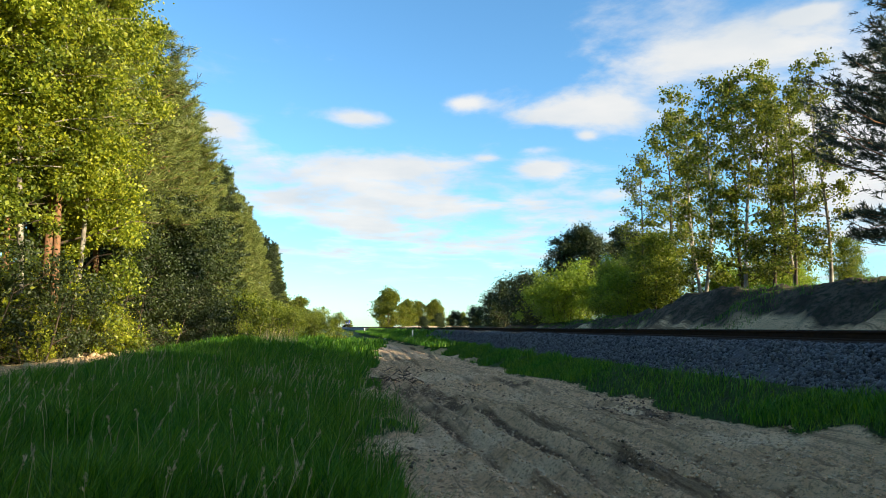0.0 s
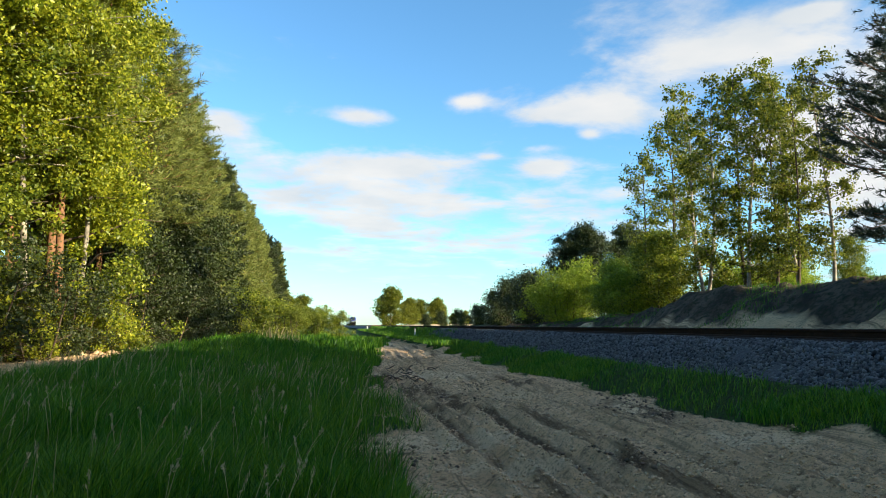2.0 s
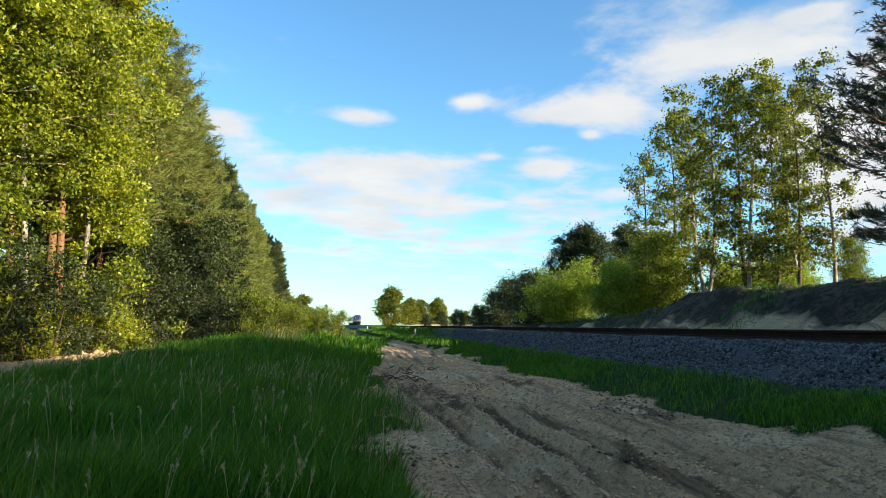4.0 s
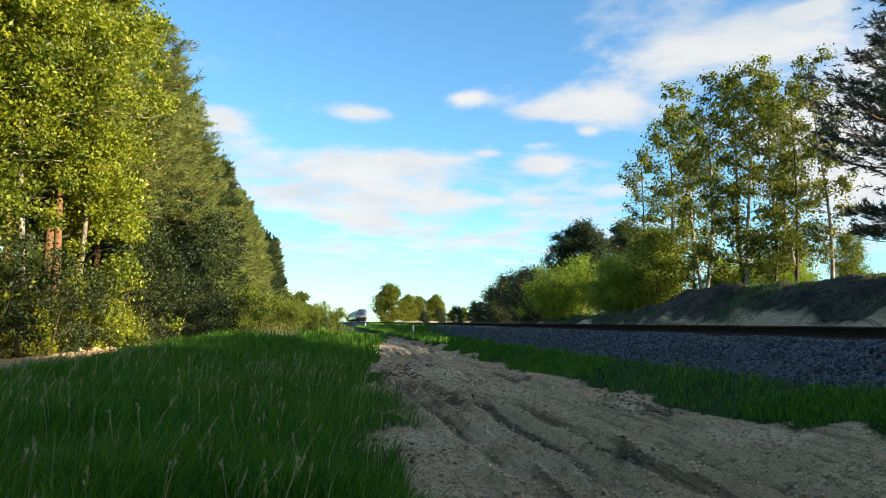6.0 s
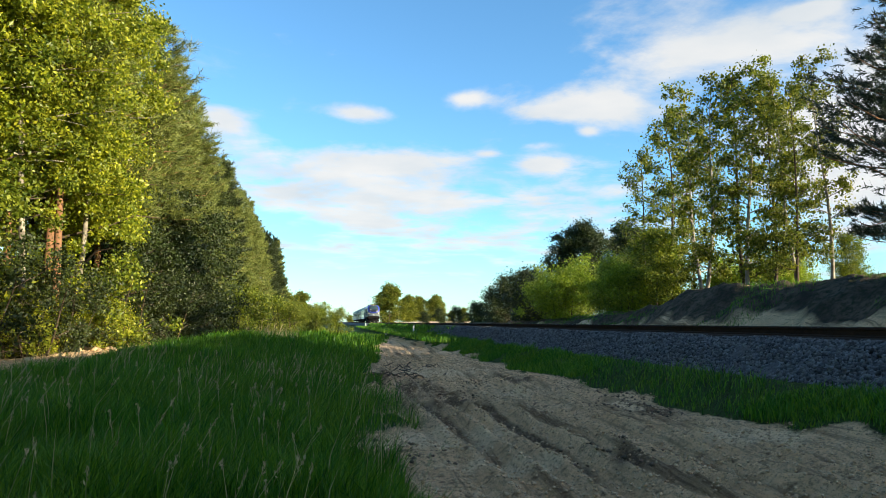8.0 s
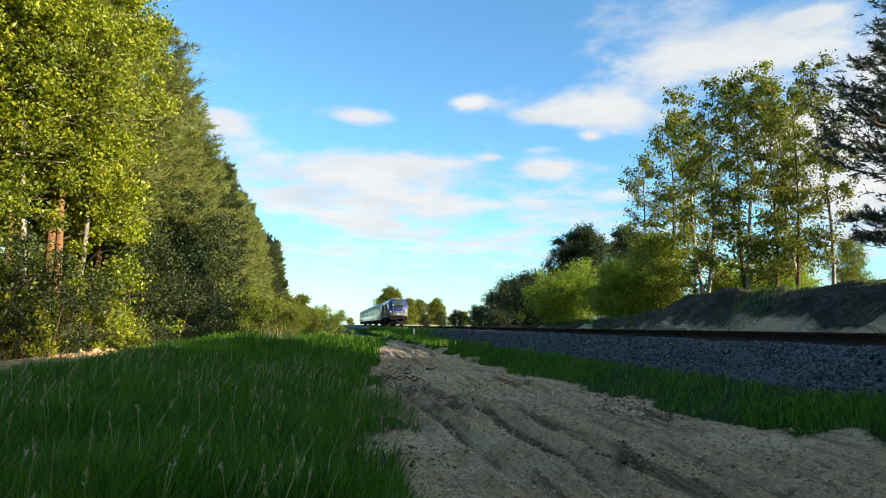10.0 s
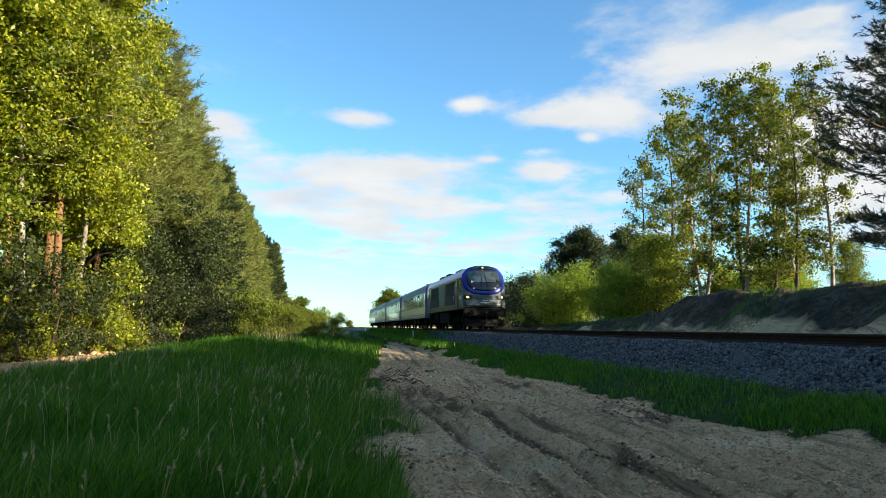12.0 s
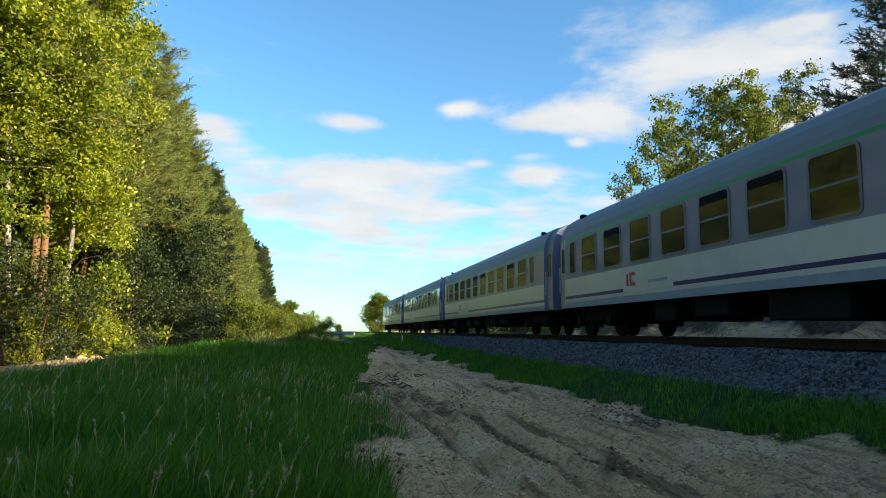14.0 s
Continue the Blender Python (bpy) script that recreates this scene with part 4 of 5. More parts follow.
def rounded(bm_w, bm_h, r, n=4):
    pts = []
    for cx, cz, a0 in ((bm_w / 2 - r, bm_h / 2 - r, 0), (-bm_w / 2 + r, bm_h / 2 - r, 90), (-bm_w / 2 + r, -bm_h / 2 + r, 180), (bm_w / 2 - r, -bm_h / 2 + r, 270)):
        for k in range(n + 1):
            a = radians(a0 + 90 * k / n)
            pts.append((cx + r * math.cos(a), cz + r * math.sin(a)))
    return pts


def side_panel(name, x, yc, zc, w, h, r, thick, mat, parent, label="", hole=0.0):
    """A rounded plate on a car's side, standing proud by thick; hole: the ring's width, for frames."""
    out = rounded(w, h, r)
    sg = 1 if x > 0 else -1
    k = len(out)
    vs = [(x, yc + a, zc + b) for a, b in out] + [(x + sg * thick, yc + a, zc + b) for a, b in out]
    fs = [(j, (j + 1) % k, (j + 1) % k + k, j + k) for j in range(k)]
    if hole:
        inn = rounded(w - 2 * hole, h - 2 * hole, max(0.01, r - hole))
        vs += [(x + sg * thick, yc + a, zc + b) for a, b in inn] + [(x, yc + a, zc + b) for a, b in inn]
        fs += [(j + k, (j + 1) % k + k, (j + 1) % k + 2 * k, j + 2 * k) for j in range(k)]
        fs += [(j + 2 * k, (j + 1) % k + 2 * k, (j + 1) % k + 3 * k, j + 3 * k) for j in range(k)]
    else:
        fs.append(tuple(range(k, 2 * k)))
    return piece(name, mesh_of(name, vs, fs, [mat]), parent, label)


def bogie(parent, y, wheelbase, axles, radius, name="bogie"):
    bm = bmesh.new()
    L = wheelbase * (axles - 1)
    for sx in (-1, 1):
        block(sx * 1.0 - 0.09, sx * 1.0 + 0.09, y - L / 2 - 0.55, y + L / 2 + 0.55, 0.48, 0.78, 0.03, bm)
        for a in range(axles):
            yy = y - L / 2 + a * wheelbase
            block(sx * 1.08 - 0.12, sx * 1.08 + 0.12, yy - 0.17, yy + 0.17, 0.30, 0.62, 0.03, bm)
            for d in (-0.3, 0.3):
                rod((sx * 1.08, yy + d, 0.45), (sx * 1.08, yy + d, 0.85), 0.08, sides=8, bm=bm)
    block(-1.0, 1.0, y - 0.3, y + 0.3, 0.5, 0.85, 0.03, bm)
    bg = part(name, bm, UNDER, parent)
    for a in range(axles):
        yy = y - L / 2 + a * wheelbase
        for sx in (-0.75, 0.75):
            wm = rod((sx - 0.065, yy, radius), (sx + 0.065, yy, radius), radius, sides=24)
            rod((sx - 0.09, yy, radius), (sx - 0.06, yy, radius), radius + 0.025, sides=24, bm=wm) if sx > 0 else rod((sx + 0.06, yy, radius), (sx + 0.09, yy, radius), radius + 0.025, sides=24, bm=wm)
            part("wheel", wm, STEEL, bg)
        part("axle", rod((-0.75, yy, radius), (0.75, yy, radius), 0.09, sides=10), STEEL, bg)
    return bg


def buffers(parent, y, way, z=1.05):
    for sx in (-0.875, 0.875):
        bm = rod((sx, y, z), (sx, y + way * 0.45, z), 0.10, sides=14)
        rod((sx, y + way * 0.45, z), (sx, y + way * 0.52, z), 0.23, sides=20, bm=bm)
        part("buffer", bm, UNDER, parent)


COACH_L = 24.5


def build_coach():
    """Local frame: y from the leading end backwards, z from the rail top; the body runs over 23.6 m."""
    ob = tagged(new("passenger_coach"), "white and lilac passenger coach with dark blue stripe and grey roof", "railway coach", "coaches of the train")
    y0, y1 = 0.45, COACH_L - 0.45
    b0, b1 = 1.2, COACH_L - 1.2
    half = [(1.32, 0.90), (1.385, 0.93), (1.40, 1.12), (1.405, 1.23), (1.407, 1.33), (1.41, 1.92), (1.40, 3.22), (1.395, 3.31), (1.36, 3.50), (1.28, 3.74), (1.12, 3.95), (0.84, 4.11), (0.45, 4.21), (0.0, 4.25)]
    right = half[:-1]
    prof = right + [(0.0, 4.25)] + [(-x, z) for x, z in reversed(right)]
    seg = [7, 4, 1, 3, 1, 2, 5, 6, 6, 6, 6, 6, 6]
    mi = seg + seg[::-1] + [7]
    piece("body", extrude("body", prof, b0, b1, [C_LILAC, C_WHITE, C_LILAC, C_BLUE, C_SILL, C_GREEN, C_ROOF, UNDER], mi), ob)
    ends = [(x * 0.92, z) for x, z in prof]
    for a, b in ((y0, b0), (b1, y1)):
        piece("entrance_end", extrude("entrance_end", ends, a, b, [C_LILAC, C_WHITE, C_LILAC, C_BLUE, C_SILL, C_GREEN, C_ROOF, UNDER], [7] + [0] * 6 + [6] * 12 + [0] * 6 + [7]), ob, "narrower lilac entrance end")
    for sx in (-1.405, 1.405):
        for i in range(10):
            yc = 4.27 + 1.862 * i
            win = side_panel("window", sx - math.copysign(0.004, sx), yc, 2.59, 1.30, 1.24, 0.16, 0.02, FRAME, ob, "rounded window with grey metal frame", hole=0.07)
            side_panel("pane", sx - math.copysign(0.006, sx), yc, 2.59, 1.18, 1.12, 0.10, 0.010, GLASS, win, "dark reflecting glass")
            part("bar", block(min(sx, sx * 1.013), max(sx, sx * 1.013), yc - 0.60, yc + 0.60, 2.56, 2.61), FRAME, win)
            if i in (1, 4, 5, 8, 10):
                side_panel("open_vent", sx + math.copysign(0.006, sx), yc, 3.04, 1.12, 0.19, 0.05, 0.008, RUBBER, win, "dark gap of an opened upper sash")
        dx = sx * 0.92
        for yc in (0.82, COACH_L - 0.82):
            dr = side_panel("door", dx, yc, 2.05, 0.66, 2.1, 0.05, 0.02, C_LILAC, ob, "lilac entrance door with narrow window")
            side_panel("door_window", dx + math.copysign(0.018, sx), yc, 2.6, 0.36, 0.85, 0.1, 0.008, GLASS, dr)
            part("grab_rail", rod((dx * 1.04, yc + 0.35, 1.5), (dx * 1.04, yc + 0.35, 2.4), 0.018), SIGN, dr)
            part("step", block(min(dx, dx * 1.15), max(dx, dx * 1.15), yc - 0.33, yc + 0.33, 0.55, 0.58), UNDER, dr)
            part("step", block(min(dx, dx * 1.15), max(dx, dx * 1.15), yc - 0.33, yc + 0.33, 0.86, 0.89), UNDER, dr)
        for yc in (2.85, COACH_L - 1.98):
            tw = side_panel("small_window", sx - math.copysign(0.004, sx), yc, 2.62, 0.56, 1.12, 0.1, 0.02, FRAME, ob, "narrow window with grey frame", hole=0.05)
            side_panel("pane", sx - math.copysign(0.006, sx), yc, 2.62, 0.46, 1.02, 0.07, 0.010, GLASS, tw)
    for yy, way in ((y0, -1), (y1, 1)):
        part("gangway", block(-0.62, 0.62, min(yy, yy + way * 0.42), max(yy, yy + way * 0.42), 1.15, 3.35, 0.08), RUBBER, ob, "black rubber gangway bellows")
        for xa in (-1.12, 0.9):
            part("end_post", block(xa, xa + 0.22, min(yy, yy + way * 0.03), max(yy, yy + way * 0.03), 1.0, 3.3), C_LILAC, ob)
        buffers(ob, yy, way * 0.8)
    for yy in (2.2, COACH_L - 2.2):
        bm = bmesh.new()
        bmesh.ops.create_uvsphere(bm, u_segments=14, v_segments=8, radius=1, matrix=Matrix.Translation((-1.06, yy, 3.99)) @ Matrix.Rotation(radians(40), 4, "Y") @ Matrix.Diagonal((0.13, 0.30, 0.05, 1)))
        part("roof_vent", bm, UNDER, ob, "dark oval roof ventilator", smooth=True)
    # white strip paints the reflection seen on the curved rear end
    for sx in (-1.4, 1.4):
        part("corner_strip", block(min(sx, sx * 0.93), max(sx, sx * 0.93), b1, b1 + 0.05, 1.0, 3.35, 0.01), SIGN, ob, "white strip standing for the bright reflection at the coach end")
    for yy, w, h in ((8.2, 1.6, 0.45), (11.0, 2.2, 0.55), (14.2, 1.4, 0.42), (16.4, 1.1, 0.5)):
        part("equipment_box", block(-1.2, 1.2, yy - w / 2, yy + w / 2, 0.9 - h, 0.93, 0.03), UNDER, ob)
    bogie(ob, 3.2, 2.5, 2, 0.46)
    bogie(ob, COACH_L - 3.2, 2.5, 2, 0.46)
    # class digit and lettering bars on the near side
    t = bpy.data.curves.new("class_digit", "FONT")
    t.body, t.size, t.extrude = "2", 0.42, 0.002
    td = new("class_digit", t)
    td.data.materials.append(C_BLUE)
    td.parent = ob
    td.matrix_basis = Matrix.Translation((-1.413, 3.55, 2.42)) @ Euler((radians(90), 0, radians(-90))).to_matrix().to_4x4()
    lg = part("operator_mark", block(-1.4165, -1.41, 18.06, 18.18, 1.38, 1.72), RED, ob, "small red mark")
    for a, b, c, d in ((17.64, 17.98, 1.38, 1.47), (17.64, 17.98, 1.66, 1.75), (17.86, 17.98, 1.47, 1.66)):
        part("mark_bar", block(-1.4165, -1.41, a, b, c, d), RED, lg)
    part("number_bar", block(-1.4165, -1.41, 15.8, 16.85, 1.40, 1.48), C_SILL, ob, "row of small grey characters")
    part("white_break", block(-1.4145, -1.40, 15.5, 18.4, 1.22, 1.34), C_WHITE, ob)
    return ob


def nose(x, z):
    """How far behind the buffer plane the loco's front stands at that place of the cross-section."""
    return 0.55 + 0.95 * max(0.0, (z - 2.25) / 1.95) ** 1.4 + 0.34 * (abs(x) / 1.42) ** 3.0


LOCO_L = 18.6


def front_patch(name, outline, off, mat, parent, label=""):
    """A patch that follows the nose, standing off it by off metres."""
    n = len(outline)
    cx, cz = sum(p[0] for p in outline) / n, sum(p[1] for p in outline) / n
    vs, fs = [], []
    rings = 6
    for r in range(rings + 1):
        s = 1 - r / rings * 0.999
        for x, z in outline:
            X, Z = cx + (x - cx) * s, cz + (z - cz) * s
            vs.append((X, nose(X, Z) - off, Z))
    for r in range(rings):
        for j in range(n):
            a, b = r * n + j, r * n + (j + 1) % n
            fs.append((a, b, b + n, a + n))
    for x, z in outline:
        vs.append((x, nose(x, z) + 0.05, z))
    k = (rings + 1) * n
    for j in range(n):
        fs.append((k + j, k + (j + 1) % n, (j + 1) % n, j))
    return piece(name, mesh_of(name, vs, fs, [mat], smooth=True), parent, label)


def oval(cx, cz, w, h, p=3.0, n=32, top=1.0):
    out = []
    for k in range(n):
        a = 2 * math.pi * k / n
        c, s = math.cos(a), math.sin(a)
        hh = h * (top if s > 0 else 1)
        out.append((cx + w * math.copysign(abs(c) ** (2 / p), c), cz + hh * math.copysign(abs(s) ** (2 / p), s)))
    return out


def build_loco():
    ob = tagged(new("diesel_locomotive"), "grey diesel locomotive with blue cab front and lit headlamps", "locomotive")
    half = [(1.30, 1.27), (1.40, 1.30), (1.415, 1.6), (1.42, 2.2), (1.42, 2.9), (1.41, 3.33), (1.40, 3.45), (1.34, 3.60), (1.12, 3.88), (0.98, 3.99), (0.75, 4.08), (0.40, 4.16), (0.0, 4.18)]
    prof = half + [(-x, z) for x, z in reversed(half[:-1])]
    k = len(prof)
    slots = [7, 0, 0, 0, 0, 2, 1, 1, 1, 3, 3, 3]
    band = slots + slots[::-1] + [7]
    ys = [None, "pillar", 2.9, LOCO_L - 2.9, LOCO_L - 2.2, "end"]
    vs = []
    for y in ys:
        for x, z in prof:
            yy = nose(x, z) + (0.14 if y else 0) if y in (None, "pillar") else (LOCO_L - nose(x, z) if y == "end" else y)
            vs.append((x, yy, z))
    fs, mi = [], []
    for r in range(len(ys) - 1):
        for j in range(k):
            fs.append((r * k + j, (r + 1) * k + j, (r + 1) * k + (j + 1) % k, r * k + (j + 1) % k))
            b = band[j]
            if r in (0, 4) and b in (0, 2) and prof[j][1] > 2.1:
                b = 1 if r == 0 else 0
            if r in (0,) and b == 2:
                b = 1
            mi.append(b)
    rings = 8
    for end, sg in ((0, 1), (len(ys) - 1, -1)):
        base = len(vs)
        cz = 2.5
        for r in range(1, rings + 1):
            s = 1 - r / rings * 0.999
            for x, z in prof:
                X, Z = x * s, cz + (z - cz) * s
                vs.append((X, nose(X, Z) if sg > 0 else LOCO_L - nose(X, Z), Z))
        for r in range(rings):
            a0 = end * k if r == 0 else base + (r - 1) * k
            b0 = base + r * k
            for j in range(k):
                q = (a0 + j, a0 + (j + 1) % k, b0 + (j + 1) % k, b0 + j)
                fs.append(q if sg > 0 else q[::-1])
                zm = sum(vs[i][2] for i in q) / 4
                mi.append(0 if zm > 3.97 else 1 if zm > 2.85 else (6 if zm > 1.5 else 7))
    piece("body", mesh_of("body", vs, fs, [L_GREY, L_BLUE, L_ORANGE, C_ROOF, L_NAVY, L_BLACK, L_PALE, UNDER], mi), ob)
    # front: windscreen with its black surround, lower panel, lamps
    front_patch("blue_ring", oval(0, 3.06, 1.39, 0.86, 2.5, top=1.0, n=48), 0.016, L_BLUE, ob, "glossy blue ring sweeping under the windscreen")
    front_patch("windscreen_surround", oval(0, 3.26, 1.15, 0.80, 2.7, top=0.89, n=48), 0.032, L_BLACK, ob, "glossy blue-black windscreen surround narrowing downwards")
    ws = front_patch("windscreen", oval(0, 3.42, 1.03, 0.43, 4.5, top=1.0), 0.046, SCREEN, ob, "wide dark windscreen")
    part("wiper", rod((-0.2, nose(0.25, 2.8) - 0.075, 2.75), (-0.10, nose(0.1, 3.5) - 0.075, 3.6), 0.016), RUBBER, ws)
    part("wiper", rod((0.2, nose(0.25, 2.8) - 0.075, 2.75), (0.06, nose(0.1, 3.5) - 0.075, 3.6), 0.016), RUBBER, ws)
    part("cab_card", block(-0.86, -0.58, nose(0.7, 3.1) - 0.06, nose(0.7, 3.1) - 0.045, 3.00, 3.12), SIGN, ws)
    for sx in (-0.72, 0.72):
        part("marker_lamp", rod((sx, nose(sx, 2.62) - 0.06, 2.62), (sx, nose(sx, 2.62), 2.62), 0.05, sides=12), SIGN, ob, "small unlit marker lamp")
    lp = front_patch("lower_panel", oval(0, 1.70, 1.38, 0.20, 7), 0.025, L_PALE, ob, "pale grey lower front panel")
    front_patch("centre_panel", oval(0, 2.02, 0.62, 0.13, 5), 0.03, L_PALE, lp)
    for sx in (-1.08, 1.08):
        hl = front_patch("headlamp_recess", oval(sx, 2.05, 0.29, 0.17, 2.6), 0.05, L_BLACK, ob, "black headlamp recess")
        cx = sx + math.copysign(0.06, sx)
        part("headlamp", rod((cx, nose(sx, 2.03) - 0.10, 2.05), (cx, nose(sx, 2.03) + 0.05, 2.05), 0.075, sides=18), LAMP, hl, "glowing warm headlamp")
        cx = sx - math.copysign(0.12, sx)
        part("lower_lamp", rod((cx, nose(sx, 2.03) - 0.08, 2.02), (cx, nose(sx, 2.03) + 0.05, 2.02), 0.07, sides=16), SIGN, hl, "unlit lamp glass")
    tl = front_patch("top_lamp_recess", oval(0, 4.03, 0.22, 0.06, 3), 0.03, L_BLACK, ob)
    part("top_lamp", rod((0, nose(0, 4.03) - 0.07, 4.02), (0, nose(0, 4.03), 4.03), 0.065, sides=16), LAMP, tl, "glowing warm headlamp")
    for w, z, o in ((0.68, 2.03, 0.045), (0.30, 1.84, 0.04), (0.58, 1.70, 0.04)):
        part("number_bar", block(-w / 2, w / 2, nose(0, z) - o, nose(0, z), z - 0.03, z + 0.03), L_PALE if z > 2 else SIGN, lp, "row of pale characters")
    part("number_bar", block(-0.18, 0.18, nose(0, 2.58) - 0.05, nose(0, 2.58), 2.55, 2.61), L_PALE, ob, "row of pale characters")
    # buffer beam, plough, coupling, hoses
    part("buffer_beam", block(-1.38, 1.38, 0.55, 0.95, 0.82, 1.34, 0.04), UNDER, ob)
    buffers(ob, 0.6, -1)
    buffers(ob, LOCO_L - 0.6, 1)
    bm = bmesh.new()
    for sx in (-1, 1):
        v = [bm.verts.new(p) for p in ((0, 0.25, 0.18), (sx * 1.25, 0.75, 0.18), (sx * 1.3, 0.8, 0.62), (0, 0.4, 0.62), (0, 0.33, 0.18), (sx * 1.25, 0.83, 0.18), (sx * 1.3, 0.88, 0.62), (0, 0.48, 0.62))]
        for q in ((0, 1, 2, 3), (7, 6, 5, 4), (0, 4, 5, 1), (3, 2, 6, 7), (1, 5, 6, 2)):
            bm.faces.new([v[i] for i in q])
    part("snow_plough", bm, UNDER, ob)
    bm = rod((0, 0.6, 1.0), (0, 0.2, 0.95), 0.05)
    rod((0, 0.2, 0.97), (0, 0.18, 0.6), 0.035, bm=bm)
    part("coupling", bm, UNDER, ob)
    for sx in (-0.45, -0.3, 0.3, 0.45):
        bm = rod((sx, 0.56, 0.95), (sx, 0.4, 0.75), 0.025)
        rod((sx, 0.4, 0.75), (sx, 0.45, 0.45), 0.025, bm=bm)
        part("brake_hose", bm, RUBBER, ob)
    for sx in (-1.422, 1.422):
        o = math.copysign(1, sx)
        for yc, w, h, zc, dark in ((6.08, 3.6, 1.56, 2.46, True), (9.7, 2.6, 1.6, 2.45, False), (13.6, 4.2, 1.56, 2.46, True)):
            gr = side_panel("side_grille" if dark else "side_panel", sx, yc, zc, w, h, 0.06, 0.012, GRILLE if dark else L_GREY, ob, "dark louvred side panel" if dark else "grey side panel")
            if dark:
                for q in range(12):
                    zz = zc - h / 2 + 0.06 + 0.118 * q
                    part("louvre", block(min(sx + o * 0.01, sx + o * 0.024), max(sx + o * 0.01, sx + o * 0.024), yc - w / 2 + 0.05, yc + w / 2 - 0.05, zz, zz + 0.05), GRILLE, gr)
                for q in (-1, 0, 1):
                    part("mullion", block(min(sx + o * 0.01, sx + o * 0.03), max(sx + o * 0.01, sx + o * 0.03), yc + q * w / 3 - 0.03, yc + q * w / 3 + 0.03, zc - h / 2 + 0.03, zc + h / 2 - 0.03), GRILLE, gr)
        side_panel("blue_field", sx, 5.82, 2.00, 4.1, 0.66, 0.02, 0.030, L_NAVY, ob, "dark navy painted field")
        side_panel("blue_field", sx, 13.45, 2.02, 4.6, 0.64, 0.02, 0.030, L_NAVY, ob, "dark navy painted field")
        side_panel("pale_sign", sx, 4.1, 2.12, 0.30, 0.24, 0.02, 0.04, SIGN, ob, "small pale sign")
        side_panel("pale_sign", sx, 1.62, 2.05, 0.62, 0.26, 0.02, 0.02, SIGN, ob, "small pale sign")
        side_panel("operator_mark", sx, 10.1, 1.75, 0.14, 0.42, 0.02, 0.02, RED, ob, "small red mark")
        for yy in (3.9, 9.3, 14.9):
            part("panel_seam", block(min(sx, sx + o * 0.006), max(sx, sx + o * 0.006), yy - 0.012, yy + 0.012, 1.34, 3.3), GRILLE, ob)
        part("sill_rail", block(min(sx, sx + o * 0.02), max(sx, sx + o * 0.02), 3.0, LOCO_L - 3.0, 1.32, 1.36), L_GREY, ob)
        for yc in (1.86, LOCO_L - 1.5):
            cw = side_panel("cab_window", sx, yc, 2.90, 0.92, 0.86, 0.14, 0.014, RUBBER, ob)
            side_panel("pane", sx, yc, 2.90, 0.82, 0.76, 0.11, 0.018, GLASS, cw, "dark glass")
            dy = yc + (1.18 if yc < 9 else -1.0)
            dr = side_panel("door", sx, dy, 2.38, 0.66, 2.05, 0.05, 0.014, L_GREY, ob, "grey cab door")
            side_panel("door_window", sx + o * 0.012, dy, 3.0, 0.40, 0.62, 0.1, 0.008, GLASS, dr)
            for d in (-0.42, 0.42):
                part("handrail", rod((sx + o * 0.05, dy + d, 1.38), (sx + o * 0.05, dy + d, 2.3), 0.016), L_GREY, dr)
            bm = bmesh.new()
            for d in (-0.25, 0.25):
                block(min(sx * 0.97, sx), max(sx * 0.97, sx), dy + d - 0.02, dy + d + 0.02, 0.35, 1.12, 0, bm)
            for q in range(3):
                block(min(sx * 0.9, sx), max(sx * 0.9, sx), dy - 0.25, dy + 0.25, 0.38 + 0.26 * q, 0.41 + 0.26 * q, 0, bm)
            part("ladder", bm, UNDER, ob)
        part("mirror", block(sx + o * 0.02, sx + o * 0.08, 4.0, 4.2, 3.12, 3.22, 0.01) if o > 0 else block(sx - 0.08, sx - 0.02, 4.0, 4.2, 3.12, 3.22, 0.01), RUBBER, ob)
    part("fuel_tank", block(-1.3, 1.3, 7.0, 11.6, 0.38, 1.29, 0.1), UNDER, ob)
    part("air_box", block(-1.38, 1.38, 12.0, 12.8, 0.55, 1.28, 0.04), UNDER, ob)
    for yc, w, h in ((6.0, 2.4, 0.03), (10.8, 1.5, 0.10), (14.0, 2.2, 0.08)):
        part("roof_hatch", block(-0.8, 0.8, yc - w / 2, yc + w / 2, 4.05, 4.16 + h, 0.04), GRILLE if yc > 10 else C_ROOF, ob)
    part("exhaust", rod((0, 9.2, 4.1), (0, 9.2, 4.27), 0.16, sides=14), UNDER, ob)
    bogie(ob, 3.75, 1.75, 3, 0.55)
    bogie(ob, LOCO_L - 3.75, 1.75, 3, 0.55)
    return ob


loco = build_loco()
coach = build_coach()
coaches = [coach] + [copy_thing(coach, Matrix()) for _ in range(3)]


# ---- small things beside the track ----
def build_posts():
    for x, y, h, w in ((6.81, 60.0, 0.72, 0.12), (6.0, 79.0, 0.45, 0.36), (6.6, 140.0, 0.9, 0.2)):
        p = tagged(new("marker_post"), "low white concrete marker post beside the railway", "marker post", "trackside posts")
        p.location = (x, y, float(gz(x, y)))
        part("shaft", block(-w / 2, w / 2, -w / 2, w / 2, -0.1, h * 0.93, 0.015), WHITE_POST, p)
        part("cap", block(-w / 2 - 0.01, w / 2 + 0.01, -w / 2 - 0.01, w / 2 + 0.01, h * 0.93, h, 0.01), CONCRETE, p)


build_posts()


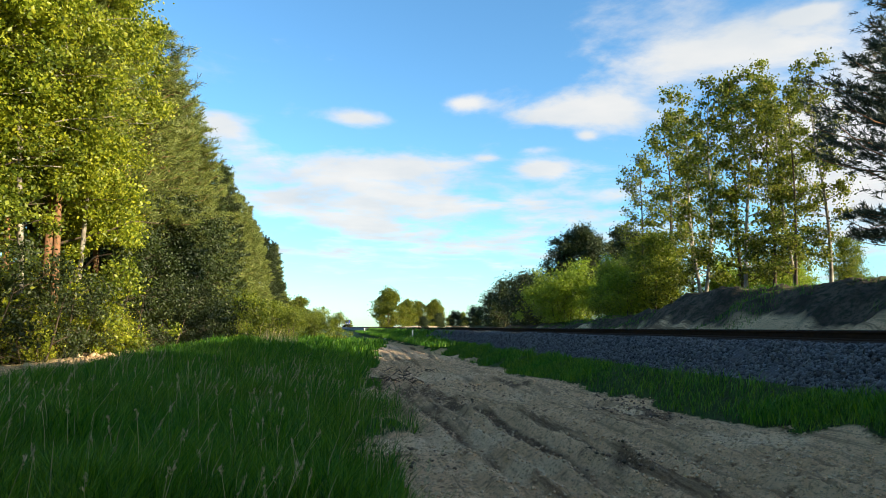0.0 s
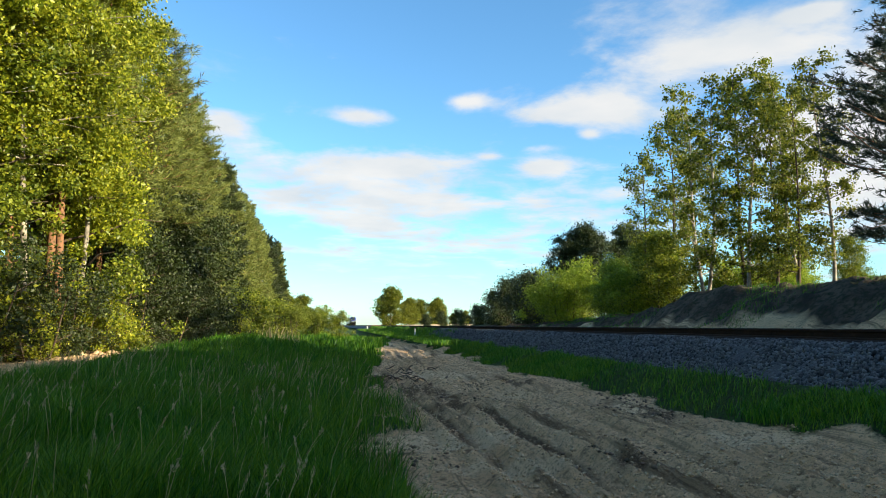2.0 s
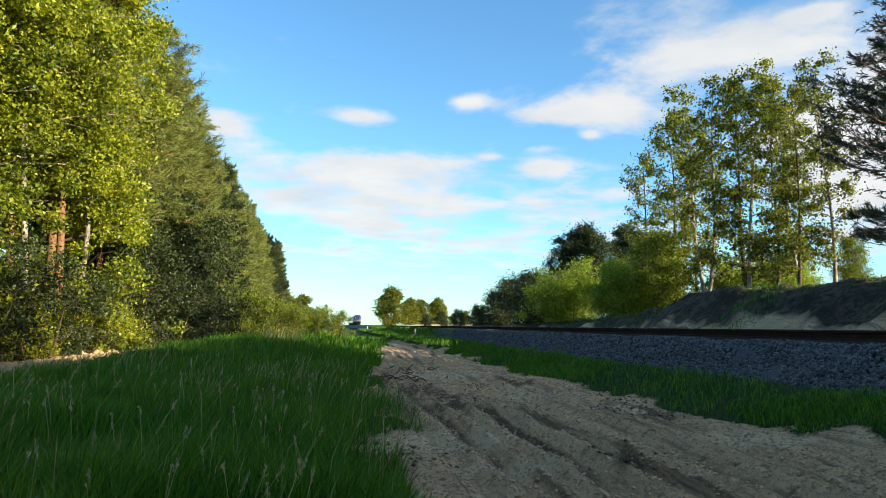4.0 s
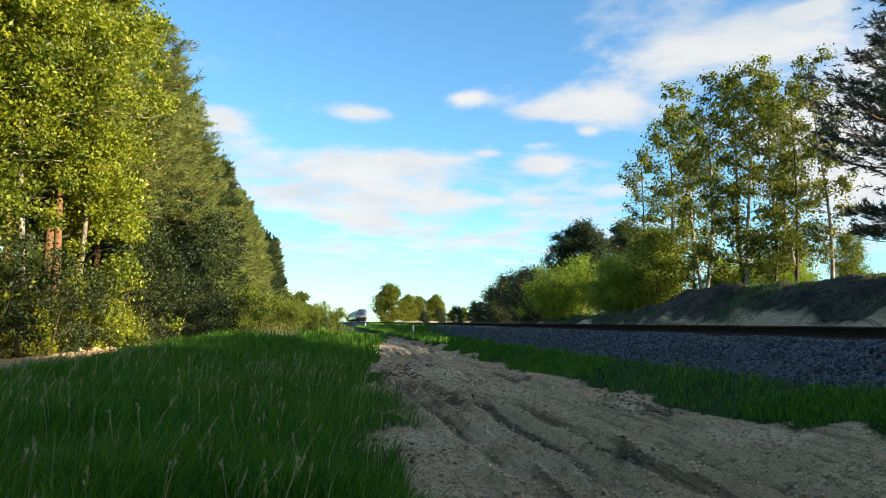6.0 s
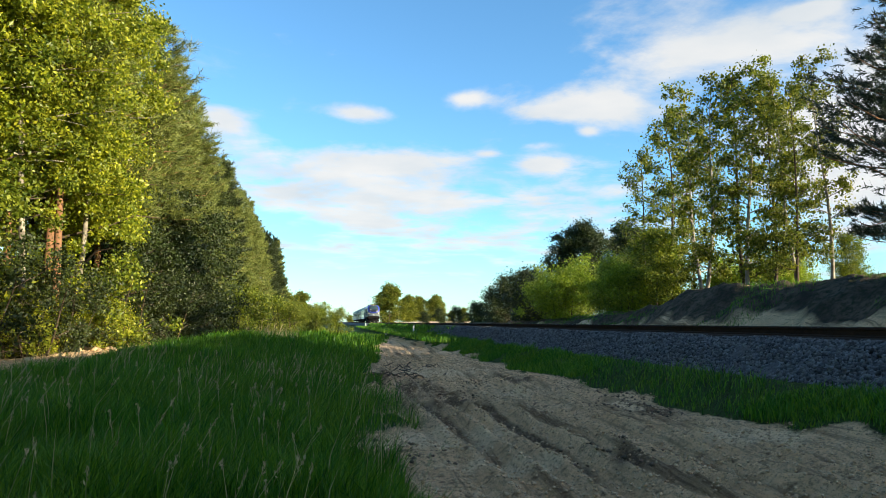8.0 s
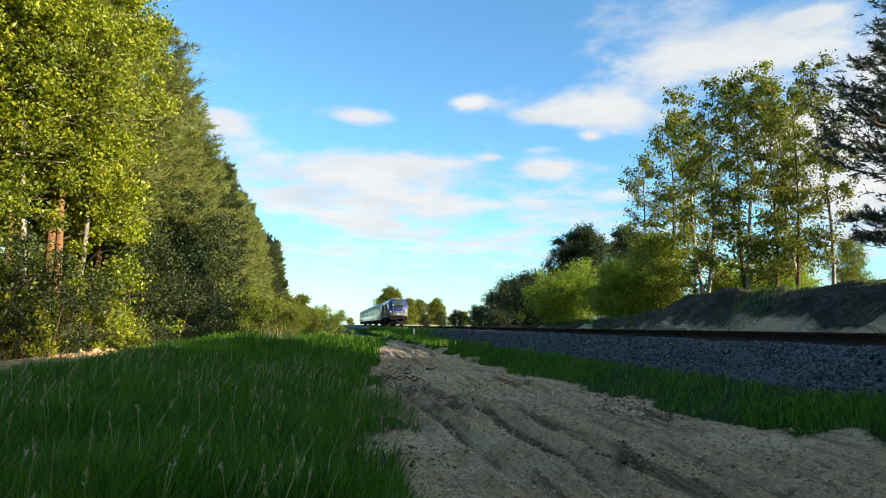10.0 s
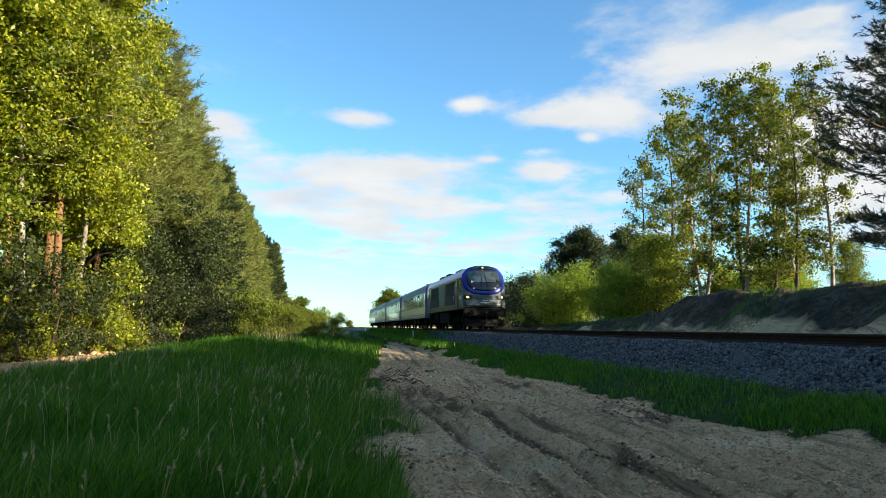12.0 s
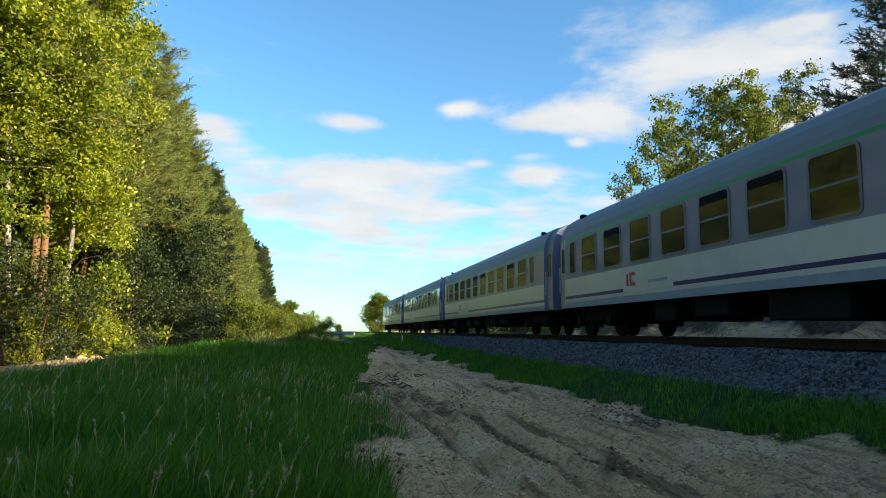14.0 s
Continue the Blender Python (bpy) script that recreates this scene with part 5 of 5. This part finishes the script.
def motions():
    """The train runs at a steady pace towards and past the camera."""
    speed, near = 31.0, 29.5
    slips = ((0.0, 0.0), (12.5, 0.0), (13.0, -0.6), (13.5, 0.3), (14.0, -0.9))
    times = [0.5 * k for k in range(26)] + [12.75, 13.0, 13.25, 13.5, 13.75, 13.9, 14.0]
    for k, car in enumerate([loco] + coaches):
        back = 0 if k == 0 else LOCO_L + COACH_L * (k - 1)
        rows = []
        for t in times:
            slip = float(np.interp(t, [a for a, _ in slips], [b for _, b in slips]))
            rows.append((t, pose(TRACK_X, near + speed * (12.5 - t) + slip + back, RAIL_Z)))
        walk(car, rows)


motions()
